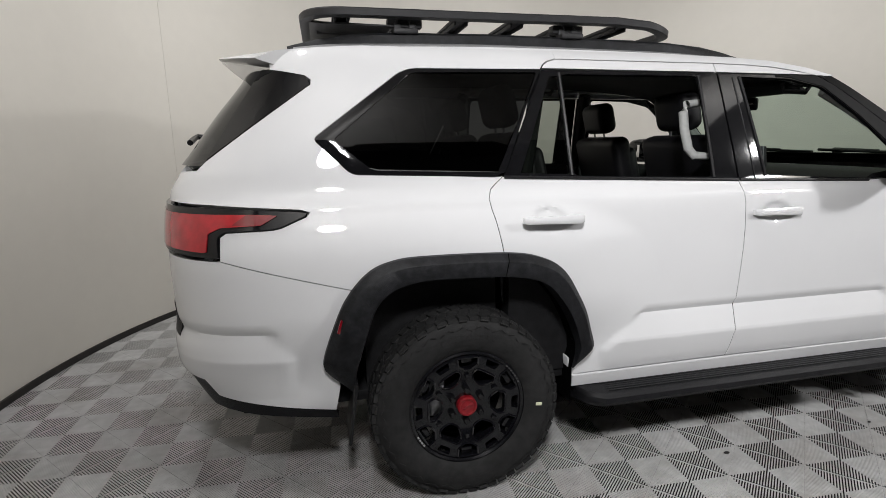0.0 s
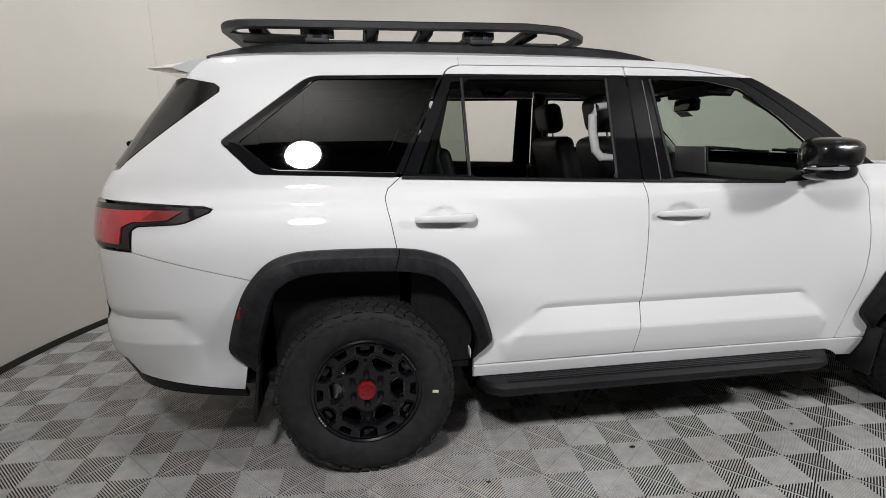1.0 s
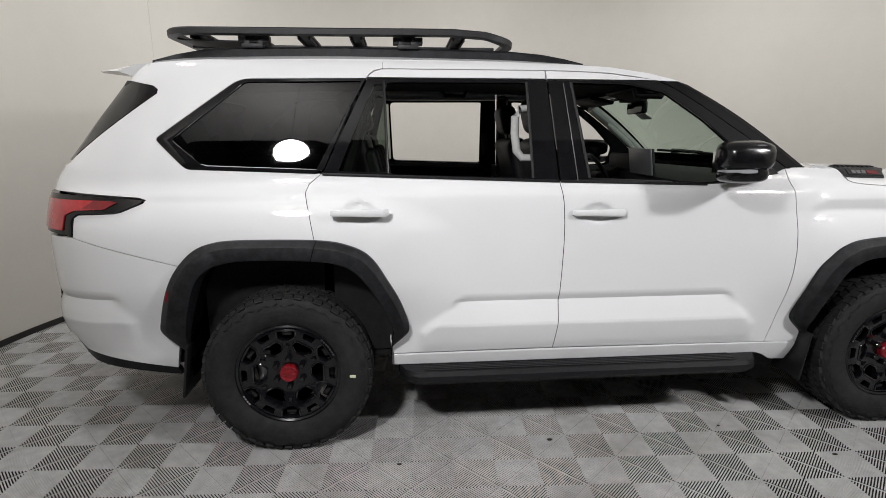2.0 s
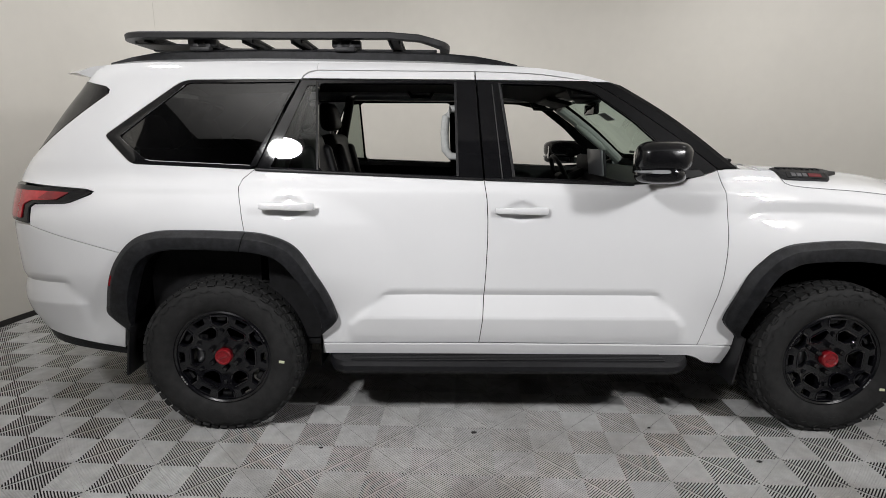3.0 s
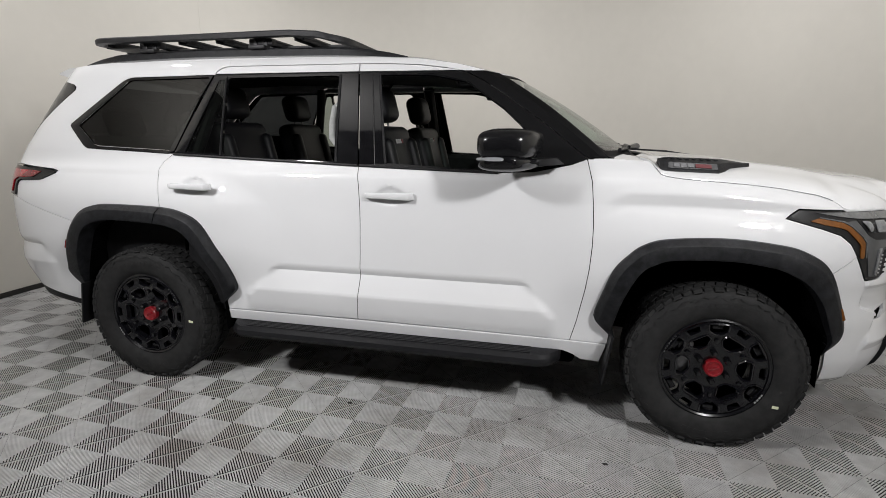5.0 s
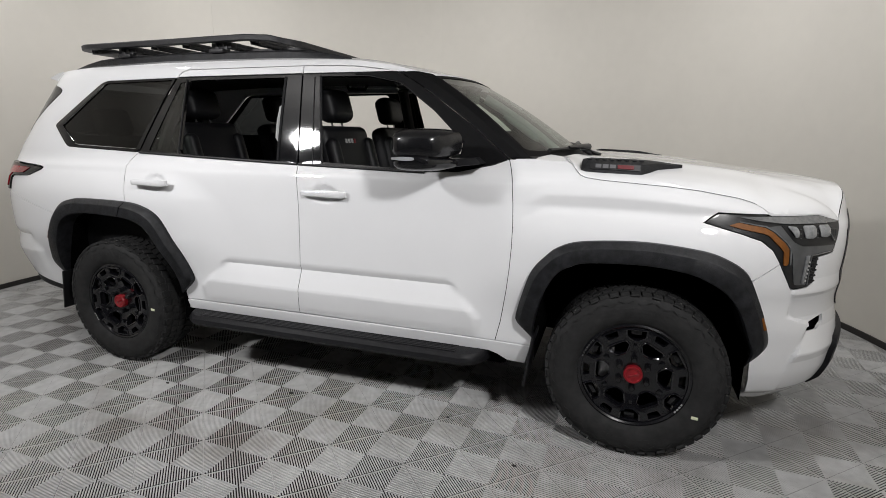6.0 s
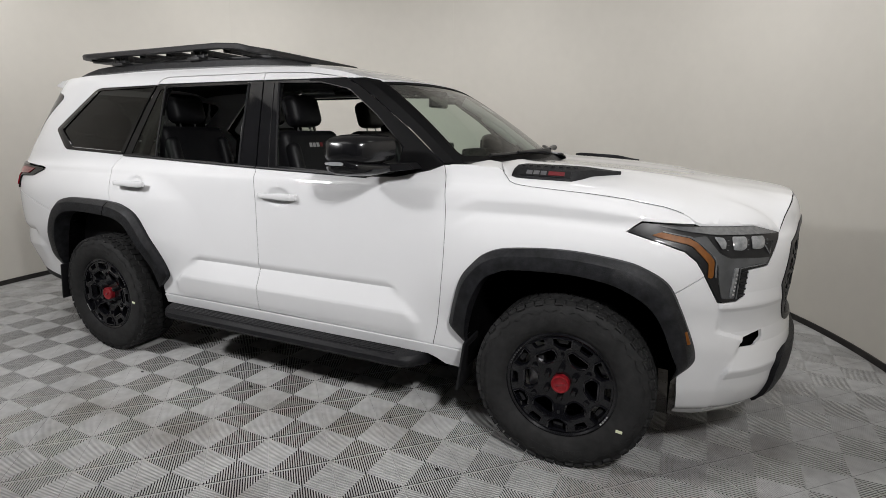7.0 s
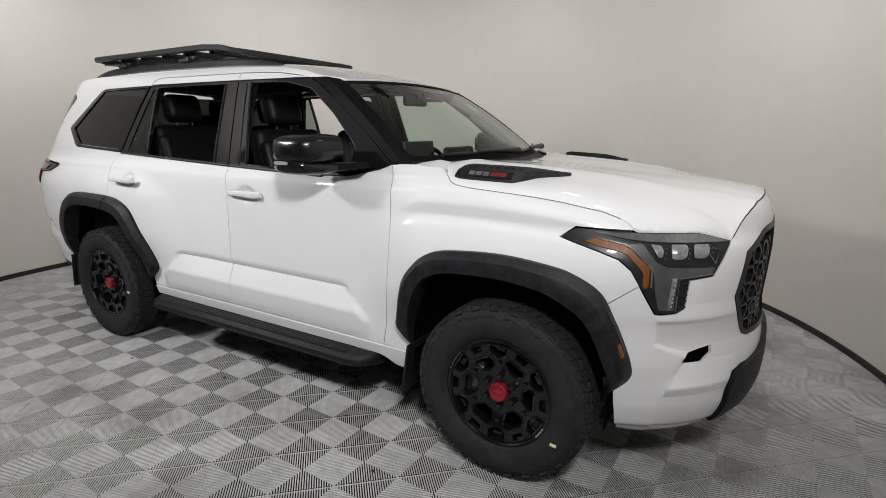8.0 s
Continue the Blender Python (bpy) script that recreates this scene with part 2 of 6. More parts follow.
def sheet(poly, fn, step=0.05, holes=(), rim=0.012, inward=None, flip=False, stepv=None, lines=()):
    """A panel: the flat polygon is cut into a fine grid and bent onto the surface fn(u, v); its edges are turned inward by rim."""
    bm = bmesh.new()
    if holes:
        loops = [[Vector((u, v, 0)) for u, v in lp] for lp in (poly, *holes)]
        vs = [bm.verts.new(p) for lp in loops for p in lp]
        for tri in tessellate_polygon(loops):
            try:
                bm.faces.new([vs[i] for i in tri])
            except ValueError:
                pass
    else:
        bm.faces.new([bm.verts.new((u, v, 0)) for u, v in poly])
    bm.normal_update()
    for f in bm.faces:
        if f.normal.z < 0:
            f.normal_flip()
    us, ws = [p[0] for p in poly], [p[1] for p in poly]
    for axis, lo, hi, st in ((0, min(us), max(us), step), (1, min(ws), max(ws), stepv or step)):
        k = math.floor(lo / st) + 1
        while k * st < hi:
            co, no = Vector((0, 0, 0)), Vector((0, 0, 0))
            co[axis], no[axis] = k * st, 1
            bmesh.ops.bisect_plane(bm, geom=bm.verts[:] + bm.edges[:] + bm.faces[:], plane_co=co, plane_no=no, dist=1e-5)
            k += 1
    for w in lines:
        bmesh.ops.bisect_plane(bm, geom=bm.verts[:] + bm.edges[:] + bm.faces[:], plane_co=(0, w, 0), plane_no=(0, 1, 0), dist=1e-5)
    for v in bm.verts:
        v.co = Vector(fn(v.co.x, v.co.y))
    if flip:
        bmesh.ops.reverse_faces(bm, faces=bm.faces[:])
    bm.normal_update()
    if rim:
        edges = [e for e in bm.edges if len(e.link_faces) == 1]
        normals = {v: v.normal.copy() for e in edges for v in e.verts}
        made = bmesh.ops.extrude_edge_only(bm, edges=edges)["geom"]
        new_vs = [g for g in made if isinstance(g, bmesh.types.BMVert)]
        old = {tuple(round(c, 6) for c in v.co): n for v, n in normals.items()}
        for v in new_vs:
            n = old.get(tuple(round(c, 6) for c in v.co), Vector((0, -1, 0)))
            v.co -= n * rim if inward is None else -Vector(inward) * rim
    return bm


# ---------------------------------------------------------------- room
def ring_wall(name, a0, a1, r0, r1, z0, z1, mat, label, category="wall", steps=96):
    """A curved wall of real thickness between two bearings about the room's centre."""
    bm = bmesh.new()
    rings = []
    for k in range(steps + 1):
        a = radians(a0 + (a1 - a0) * k / steps)
        c, s = math.cos(a), math.sin(a)
        rings.append([(ROOM_X + r * c, ROOM_Y + r * s, z) for r, z in ((r0, z0), (r0, z1), (r1, z1), (r1, z0))])
    loft(bm, rings)
    bmesh.ops.recalc_face_normals(bm, faces=bm.faces[:])
    return tagged(finish(bm, name, mat), label, category, kind="structure")


SEAMS = [-14, 57.2, 100.3, 145, 196]
for k, (a, b) in enumerate(zip(SEAMS, SEAMS[1:])):
    ring_wall("wall_%d" % (k + 1), a, b, ROOM_R + 0.003 * (k % 2), ROOM_R + 0.1, 0.0, ROOM_H, WALL,
              "smooth off-white painted curved booth wall panel", steps=60)
ring_wall("baseboard", -14, 196, ROOM_R - 0.012, ROOM_R + 0.001, 0.0, 0.045, BASE, "thin black rubber base strip along the curved wall", "baseboard", 200)
HALL_H = 5.4
for name, a in (("wall_east", -14), ("wall_west", 196)):
    x, y = ROOM_X + ROOM_R * math.cos(radians(a)), ROOM_Y + ROOM_R * math.sin(radians(a))
    sg = 1 if a < 0 else -1
    bm = bmesh.new()
    block(bm, (x + sg * 0.05, (y - 3.5) / 2, ROOM_H / 2), (0.1, y + 3.5, ROOM_H))
    tagged(finish(bm, name, WALL), "plain off-white painted side wall", "wall", kind="structure")
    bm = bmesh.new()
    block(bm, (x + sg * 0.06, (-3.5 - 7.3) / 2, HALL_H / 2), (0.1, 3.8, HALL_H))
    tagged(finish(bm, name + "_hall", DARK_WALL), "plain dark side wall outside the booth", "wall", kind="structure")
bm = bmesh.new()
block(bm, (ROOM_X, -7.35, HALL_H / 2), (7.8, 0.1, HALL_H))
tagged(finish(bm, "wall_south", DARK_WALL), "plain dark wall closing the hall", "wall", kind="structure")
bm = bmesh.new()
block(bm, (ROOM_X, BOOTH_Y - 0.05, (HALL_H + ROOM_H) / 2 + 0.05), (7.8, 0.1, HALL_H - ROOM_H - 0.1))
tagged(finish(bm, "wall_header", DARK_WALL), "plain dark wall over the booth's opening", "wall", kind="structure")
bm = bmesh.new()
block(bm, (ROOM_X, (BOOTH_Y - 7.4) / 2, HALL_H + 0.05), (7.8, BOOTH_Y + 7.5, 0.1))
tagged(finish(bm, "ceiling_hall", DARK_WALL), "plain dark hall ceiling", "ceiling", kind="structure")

bm = bmesh.new()
ring = [(-2.37, BOOTH_Y), (4.91, BOOTH_Y)] + [(ROOM_X + (ROOM_R + 0.16) * math.cos(radians(k)), ROOM_Y + (ROOM_R + 0.16) * math.sin(radians(k))) for k in range(-14, 197, 3)]
loft(bm, [[(x, y, ROOM_H) for x, y in ring], [(x, y, ROOM_H + 0.1) for x, y in ring]])
bmesh.ops.recalc_face_normals(bm, faces=bm.faces[:])
tagged(finish(bm, "ceiling", CEILING), "plain grey painted booth ceiling", "ceiling", kind="structure")
ring = [(-2.6, -7.4), (5.24, -7.4)] + ring[2:]
bm = bmesh.new()
loft(bm, [[(x, y, -0.1) for x, y in ring], [(x, y, -0.0245) for x, y in ring]])
bmesh.ops.recalc_face_normals(bm, faces=bm.faces[:])
floor = tagged(finish(bm, "floor", SUBFLOOR), "dark floor under grey ribbed drainage tiles laid as a chequerboard", "floor", kind="structure")


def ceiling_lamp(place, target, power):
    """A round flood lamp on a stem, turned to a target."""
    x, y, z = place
    top = tagged(new("ceiling_lamp"), "round black flood lamp on a stem; the five wall washers are added unseen fill", "lamp", "booth lamps")
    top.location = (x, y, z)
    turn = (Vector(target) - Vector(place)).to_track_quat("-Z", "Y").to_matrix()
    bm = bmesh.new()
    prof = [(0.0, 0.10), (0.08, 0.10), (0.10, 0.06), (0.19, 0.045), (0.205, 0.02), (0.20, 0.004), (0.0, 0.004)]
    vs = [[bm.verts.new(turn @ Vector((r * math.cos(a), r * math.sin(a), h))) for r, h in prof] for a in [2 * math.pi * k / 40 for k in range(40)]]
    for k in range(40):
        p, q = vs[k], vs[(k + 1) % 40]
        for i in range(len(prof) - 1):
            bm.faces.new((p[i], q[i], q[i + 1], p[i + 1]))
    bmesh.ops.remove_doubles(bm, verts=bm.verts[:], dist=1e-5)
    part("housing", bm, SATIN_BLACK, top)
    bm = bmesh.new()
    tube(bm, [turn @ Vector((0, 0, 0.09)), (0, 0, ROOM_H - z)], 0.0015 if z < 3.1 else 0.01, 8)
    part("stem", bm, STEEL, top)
    light = bpy.data.lights.new("flood_or_fill_data", "AREA")
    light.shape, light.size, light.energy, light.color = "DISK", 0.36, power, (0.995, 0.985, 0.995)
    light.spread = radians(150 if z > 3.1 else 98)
    ob = new("flood_or_fill_light", light)
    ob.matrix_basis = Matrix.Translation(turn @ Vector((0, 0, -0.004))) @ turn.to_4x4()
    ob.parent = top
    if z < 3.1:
        # uplight added over the two large lamps, fills the booth off the ceiling
        up = bpy.data.lights.new("fill_uplight", "AREA")
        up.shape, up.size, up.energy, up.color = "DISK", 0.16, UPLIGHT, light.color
        ob = new("added_uplight", up)
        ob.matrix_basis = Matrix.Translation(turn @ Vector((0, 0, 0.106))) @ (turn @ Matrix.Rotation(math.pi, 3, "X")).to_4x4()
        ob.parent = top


# the first two are the booth's lamps, the rest unseen fill for the walls
for place, target, power in LAMPS_AND_FILL:
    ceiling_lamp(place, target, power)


# ---------------------------------------------------------------- the car's surfaces
PROFILE = [(0.28, 0.80), (0.34, 0.845), (0.40, 0.868), (0.46, 0.882), (0.60, 0.890), (0.75, 0.890), (0.95, 0.892), (1.08, 0.890),
           (1.16, 0.887), (1.20, 0.884), (1.235, 0.878), (1.252, 0.870), (1.272, 0.855), (1.30, 0.840), (1.335, 0.829), (1.36, 0.823), (1.55, 0.765), (1.77, 0.692), (1.80, 0.680), (1.84, 0.655), (1.88, 0.61)]
SCALLOP = [(0.455, 0.0), (0.50, 0.010), (0.598, 0.024), (0.612, 0.022), (0.715, -0.016), (0.735, -0.006), (0.75, 0.0)]
SCALLOP_REAR = [(0.50, 0.0), (0.655, 0.018), (0.667, 0.018), (0.775, -0.016), (0.80, -0.004), (0.82, 0.0)]
NOSE = [(0.28, 0.80), (0.36, 0.845), (0.45, 0.87), (0.55, 0.875), (0.62, 0.87), (0.75, 0.85), (0.85, 0.855), (1.0, 0.86), (1.14, 0.85), (1.2, 0.835), (1.3, 0.75)]
SCALLOP_FRONT = [(0.32, -0.012), (0.50, 0.008), (0.535, 0.027), (0.545, 0.027), (0.640, -0.030), (0.70, -0.030), (0.80, 0.002), (0.818, 0.014), (0.828, 0.014), (0.88, 0.0)]
TAIL = [(0.36, 0.78), (0.5, 0.85), (0.62, 0.905), (0.70, 0.905), (0.78, 0.885), (1.0, 0.89), (1.28, 0.875), (1.36, 0.835), (1.42, 0.785), (1.60, 0.65), (1.76, 0.52), (1.88, 0.45)]
DROP = [(2.5, 0.0), (2.8, 0.0), (3.2, 0.045), (3.6, 0.12), (4.0, 0.20)]
FRONT_C, FRONT_N, REAR_C, REAR_N = 3.2, 2.5, -0.3, 4.3
HALF = 0.89


def lin(pts, v):
    return float(np.interp(v, [p[0] for p in pts], [p[1] for p in pts]))


def haunch(steep, foot, top, crease):
    """How far a haunch stands out at each height: it leans in ever more up to a soft crease."""
    zs = np.linspace(foot, crease, 240)
    lean = [steep * smooth(foot, top, z) * (1 - smooth(crease - 0.022, crease, z)) for z in zs]
    out = np.concatenate([np.cumsum(lean[::-1])[::-1] * (zs[1] - zs[0]), [0.0]])
    return np.append(zs, crease + 0.001), out


HAUNCH, HAUNCH_FRONT = haunch(0.416, 0.98, 1.22, 1.238), haunch(0.56, 0.88, 1.20, 1.155)


def half_width(x, z):
    """Half the body's width at a station x and height z, with its creases and haunches."""
    zz = z + spline(DROP, x) * smooth(0.85, 1.15, z) * (1 - smooth(1.36, 1.4, z))
    w = spline(PROFILE, zz)
    if 0.44 < z < 0.76:
        left = 0.66 + (max(z, 0.56) - 0.60) / 0.135 * 0.15
        right = 2.34 - (max(z, 0.56) - 0.60) / 0.135 * 0.12
        w += lin(SCALLOP, z) * smooth(left, left + 0.05, x) * (1 - smooth(right - 0.05, right, x))
    if 0.49 < z < 0.83 and x < -0.6:
        edge = -0.66 - max(0.0, z - 0.66) * 0.5
        w += lin(SCALLOP_REAR, z) * (1 - smooth(edge - 0.06, edge, x))
    if x > 3.6 and 0.30 < z < 0.89:
        e = 3.734 + max(-0.05, z - 0.548) * 0.46 if z < 0.66 else 3.80 - 0.11 * smooth(0.66, 0.72, z)
        w += lin(SCALLOP_FRONT, z) * smooth(e - 0.004, e + 0.014, x)
    if x > 2.48 and 1.0 < z < 1.26:
        edge = 1.202 - 0.075 * (1 - smooth(2.5, 2.68, x)) - 0.028 * smooth(2.9, 3.48, x)
        w += lin([(-0.085, 0.0), (-0.062, -0.005), (-0.052, -0.005), (-0.005, 0.007), (0.003, 0.007), (0.035, 0.0)], z - edge) * smooth(2.5, 2.66, x) * (1 - smooth(3.36, 3.55, x))
    if 1.09 < z < 1.23:
        for hx, hz in ((0.362, 1.167), (1.498, 1.147)):
            w -= 0.015 * (1 - smooth(0.25, 1.0, ((x - hx) / 0.085) ** 2 + ((z - hz) / 0.052) ** 2))
    lift = smooth(0.55, 0.85, z)
    w += float(np.interp(z, *HAUNCH)) * (1 - smooth(-0.12 - 0.45 * max(0.0, 1.2 - z), 0.12 + 0.45 * max(0.0, 1.2 - z), x - 0.58 + max(z, 1.08) - 1.15 + (min(z, 1.08) - 1.08) * 0.2)) * lift
    w += float(np.interp(z, *HAUNCH_FRONT)) * smooth(2.30, 2.78, x - (z - 1.0) * 0.3) * lift
    w += 0.010 * smooth(2.24, 2.54, x) * (1 - smooth(2.95, 3.6, x)) * smooth(0.42, 0.75, z) * (1 - min(1.0, max(0.0, (zz - 1.0) / 0.30)) ** 2)
    w += 0.045 * smooth(3.3, 3.6, x) * (1 - smooth(0.60, 0.80, z)) * smooth(0.30, 0.36, z)
    return w


Y0_FRONT, Y0_REAR = HALF * (1 - 0.8 ** FRONT_N) ** (1 / FRONT_N), HALF * (1 - 0.93 ** REAR_N) ** (1 / REAR_N)


def body(s, z, out=0.0, side=-1):
    """The point of the body's skin at the girth coordinate s (equal to x along the flank, running on round nose and tail) and height z."""
    if s > FRONT_C:
        a, n, c, q0, y0, d = spline(NOSE, z), FRONT_N, FRONT_C, 0.8, Y0_FRONT, 1
    elif s < REAR_C:
        a, n, c, q0, y0, d = spline(TAIL, z), REAR_N, REAR_C, 0.93, Y0_REAR, -1
    else:
        return (s, side * (half_width(s, z) + out), z)
    q = abs(s - c)
    ref = 0.85 if d > 0 else a
    b = half_width(max(-1.2, min(3.9, s)), z)
    sign = side
    if q <= q0 * ref:
        t = q / ref
        x, y = a * t, b * (1 - t ** n) ** (1 / n)
    else:
        y = y0 - (q - q0 * ref)
        if y < 0:
            y, sign = -y, -side
        y = min(y, y0)
        t = (1 - (y / HALF) ** n) ** (1 / n)
        x, y = a * t, y * b / HALF
    gx, gy = (t ** (n - 1)) / a, ((max(y, 1e-4) / b) ** (n - 1)) / b
    g = math.hypot(gx, gy) or 1
    return (c + d * (x + out * gx / g), sign * (y + out * gy / g), z)


def s_front(y):
    return FRONT_C + 0.68 + Y0_FRONT - y


NOSE_S = s_front(0.0)


def s_rear(y, z=1.0):
    return REAR_C - 0.93 * spline(TAIL, z) - (Y0_REAR - y)


def skin(side, out=0.0):
    return lambda s, z: body(s, z, out, side)


def inset(poly, d):
    """Moves a polygon's edges inward by d."""
    pts = [Vector(p) for p in poly]
    area = sum(a.x * b.y - a.y * b.x for a, b in zip(pts, pts[1:] + pts[:1]))
    sg = 1 if area > 0 else -1
    res = []
    for i, p in enumerate(pts):
        e0, e1 = (p - pts[i - 1]).normalized(), (pts[(i + 1) % len(pts)] - p).normalized()
        n0, n1 = Vector((-e0.y, e0.x)) * sg, Vector((-e1.y, e1.x)) * sg
        m = n0 + n1
        if m.length < 0.3:
            res.append(tuple(p + n0 * d))
            continue
        m.normalize()
        res.append(tuple(p + m * (d / max(0.5, m.dot(n0)))))
    return res


def panel(name, poly, mat, parent, side=-1, out=0.0, gap=0.002, step=0.05, rim=0.03, label="", holes=(), stepv=None, lines=()):
    p = inset(poly, gap) if gap else poly
    bm = sheet(p, skin(side, out), step, holes, rim, flip=side > 0, stepv=stepv, lines=lines)
    return part(name, bm, mat, parent, label)


car = tagged(new("car"), "white full-size off-road sport utility vehicle with black trim and roof rack", "car")

# outlines on the flank, as (x, z)
FLARE_R_OUT = [(-0.50, 0.545), (-0.555, 0.60), (-0.572, 0.65), (-0.523, 0.805), (-0.472, 0.911), (-0.390, 1.002), (-0.294, 1.042), (-0.159, 1.053), (0.166, 1.047),
               (0.310, 1.020), (0.409, 0.963), (0.489, 0.839), (0.542, 0.735), (0.580, 0.612), (0.566, 0.570), (0.505, 0.515)]
FLARE_R_IN = [(-0.455, 0.50), (-0.452, 0.56), (-0.440, 0.63), (-0.405, 0.76), (-0.366, 0.868), (-0.318, 0.922), (-0.250, 0.952), (-0.130, 0.966), (0.150, 0.957),
              (0.270, 0.936), (0.340, 0.897), (0.412, 0.806), (0.463, 0.715), (0.500, 0.62), (0.503, 0.565), (0.490, 0.50)]
FLARE_F_OUT = [(2.615, 0.515), (2.555, 0.575), (2.545, 0.615), (2.575, 0.73), (2.617, 0.850), (2.677, 0.925), (2.735, 0.973), (2.838, 1.006), (3.085, 1.021),
               (3.308, 1.001), (3.413, 0.970), (3.498, 0.915), (3.550, 0.822), (3.596, 0.712), (3.618, 0.612), (3.606, 0.565), (3.560, 0.515)]
FLARE_F_IN = [(2.640, 0.49), (2.632, 0.54), (2.640, 0.60), (2.660, 0.69), (2.695, 0.785), (2.740, 0.860), (2.790, 0.893), (2.870, 0.918), (3.090, 0.926),
              (3.242, 0.911), (3.335, 0.883), (3.428, 0.825), (3.488, 0.747), (3.530, 0.645), (3.560, 0.575), (3.562, 0.545), (3.545, 0.495)]
def between(a, b, f):
    return [(p[0] + (q[0] - p[0]) * f, p[1] + (q[1] - p[1]) * f) for p, q in zip(a, b)]


FLARE_R_MID, FLARE_F_MID = between(FLARE_R_OUT, FLARE_R_IN, 0.3), between(FLARE_F_OUT, FLARE_F_IN, 0.3)
def along(line, u):
    """A point of a smooth curve through the line's points, at the share u of its length."""
    pts = [Vector(p) for p in line]
    pts = [pts[0] * 2 - pts[1]] + pts + [pts[-1] * 2 - pts[-2]]
    fine = []
    for i in range(1, len(pts) - 2):
        a, b, c, d = pts[i - 1:i + 3]
        for k in range(6):
            t = k / 6
            fine.append(0.5 * (2 * b + (c - a) * t + (2 * a - 5 * b + 4 * c - d) * t * t + (3 * b - a - 3 * c + d) * t ** 3))
    fine.append(pts[-2])
    ln = [0.0]
    for a, b in zip(fine, fine[1:]):
        ln.append(ln[-1] + (b - a).length)
    return Vector((float(np.interp(u * ln[-1], ln, [p.x for p in fine])), float(np.interp(u * ln[-1], ln, [p.y for p in fine]))))


GAP_REAR = [(0.185, 1.340), (0.128, 1.292), (0.113, 1.255), (0.120, 1.21), (0.131, 1.165), (0.152, 1.050)]
GAP_MID = [(1.314, 1.297), (1.328, 1.20), (1.334, 1.10), (1.335, 1.0), (1.330, 0.834), (1.317, 0.590), (1.303, 0.462)]
GAP_FRONT = [(2.470, 1.350), (2.484, 1.30), (2.497, 1.249), (2.507, 1.15), (2.514, 1.05), (2.514, 0.945), (2.508, 0.84), (2.495, 0.730), (2.466, 0.560), (2.440, 0.452)]
HL = [(3.323, 1.112), (3.345, 1.129), (3.375, 1.150), (3.488, 1.146), (3.58, 1.144), (3.79, 1.142), (3.81, 1.137), (3.899, 1.109), (3.850, 0.986), (3.778, 0.976), (3.773, 0.866), (3.751, 0.850), (3.684, 0.843),
      (3.634, 0.931), (3.588, 1.010), (3.541, 1.048), (3.463, 1.074)]
def edge_distance(poly, u, v):
    """How far a point lies inside a polygon's outline."""
    p = Vector((u, v))
    best = 9.0
    for a, b in zip(poly, list(poly[1:]) + [poly[0]]):
        a, b = Vector(a), Vector(b)
        f = max(0.0, min(1.0, (p - a).dot(b - a) / max(1e-9, (b - a).length_squared)))
        best = min(best, (p - a.lerp(b, f)).length)
    return best


QTRIM = rounded([(0.155, 1.339, 0), (-0.425, 1.361, 0.03), (-0.562, 1.497, 0.02), (-0.19, 1.772, 0.05), (0.397, 1.779, 0)], 0.0)
TOP_ARC = [(0.397, 1.782), (0.410, 1.800), (0.432, 1.816), (0.475, 1.827)]

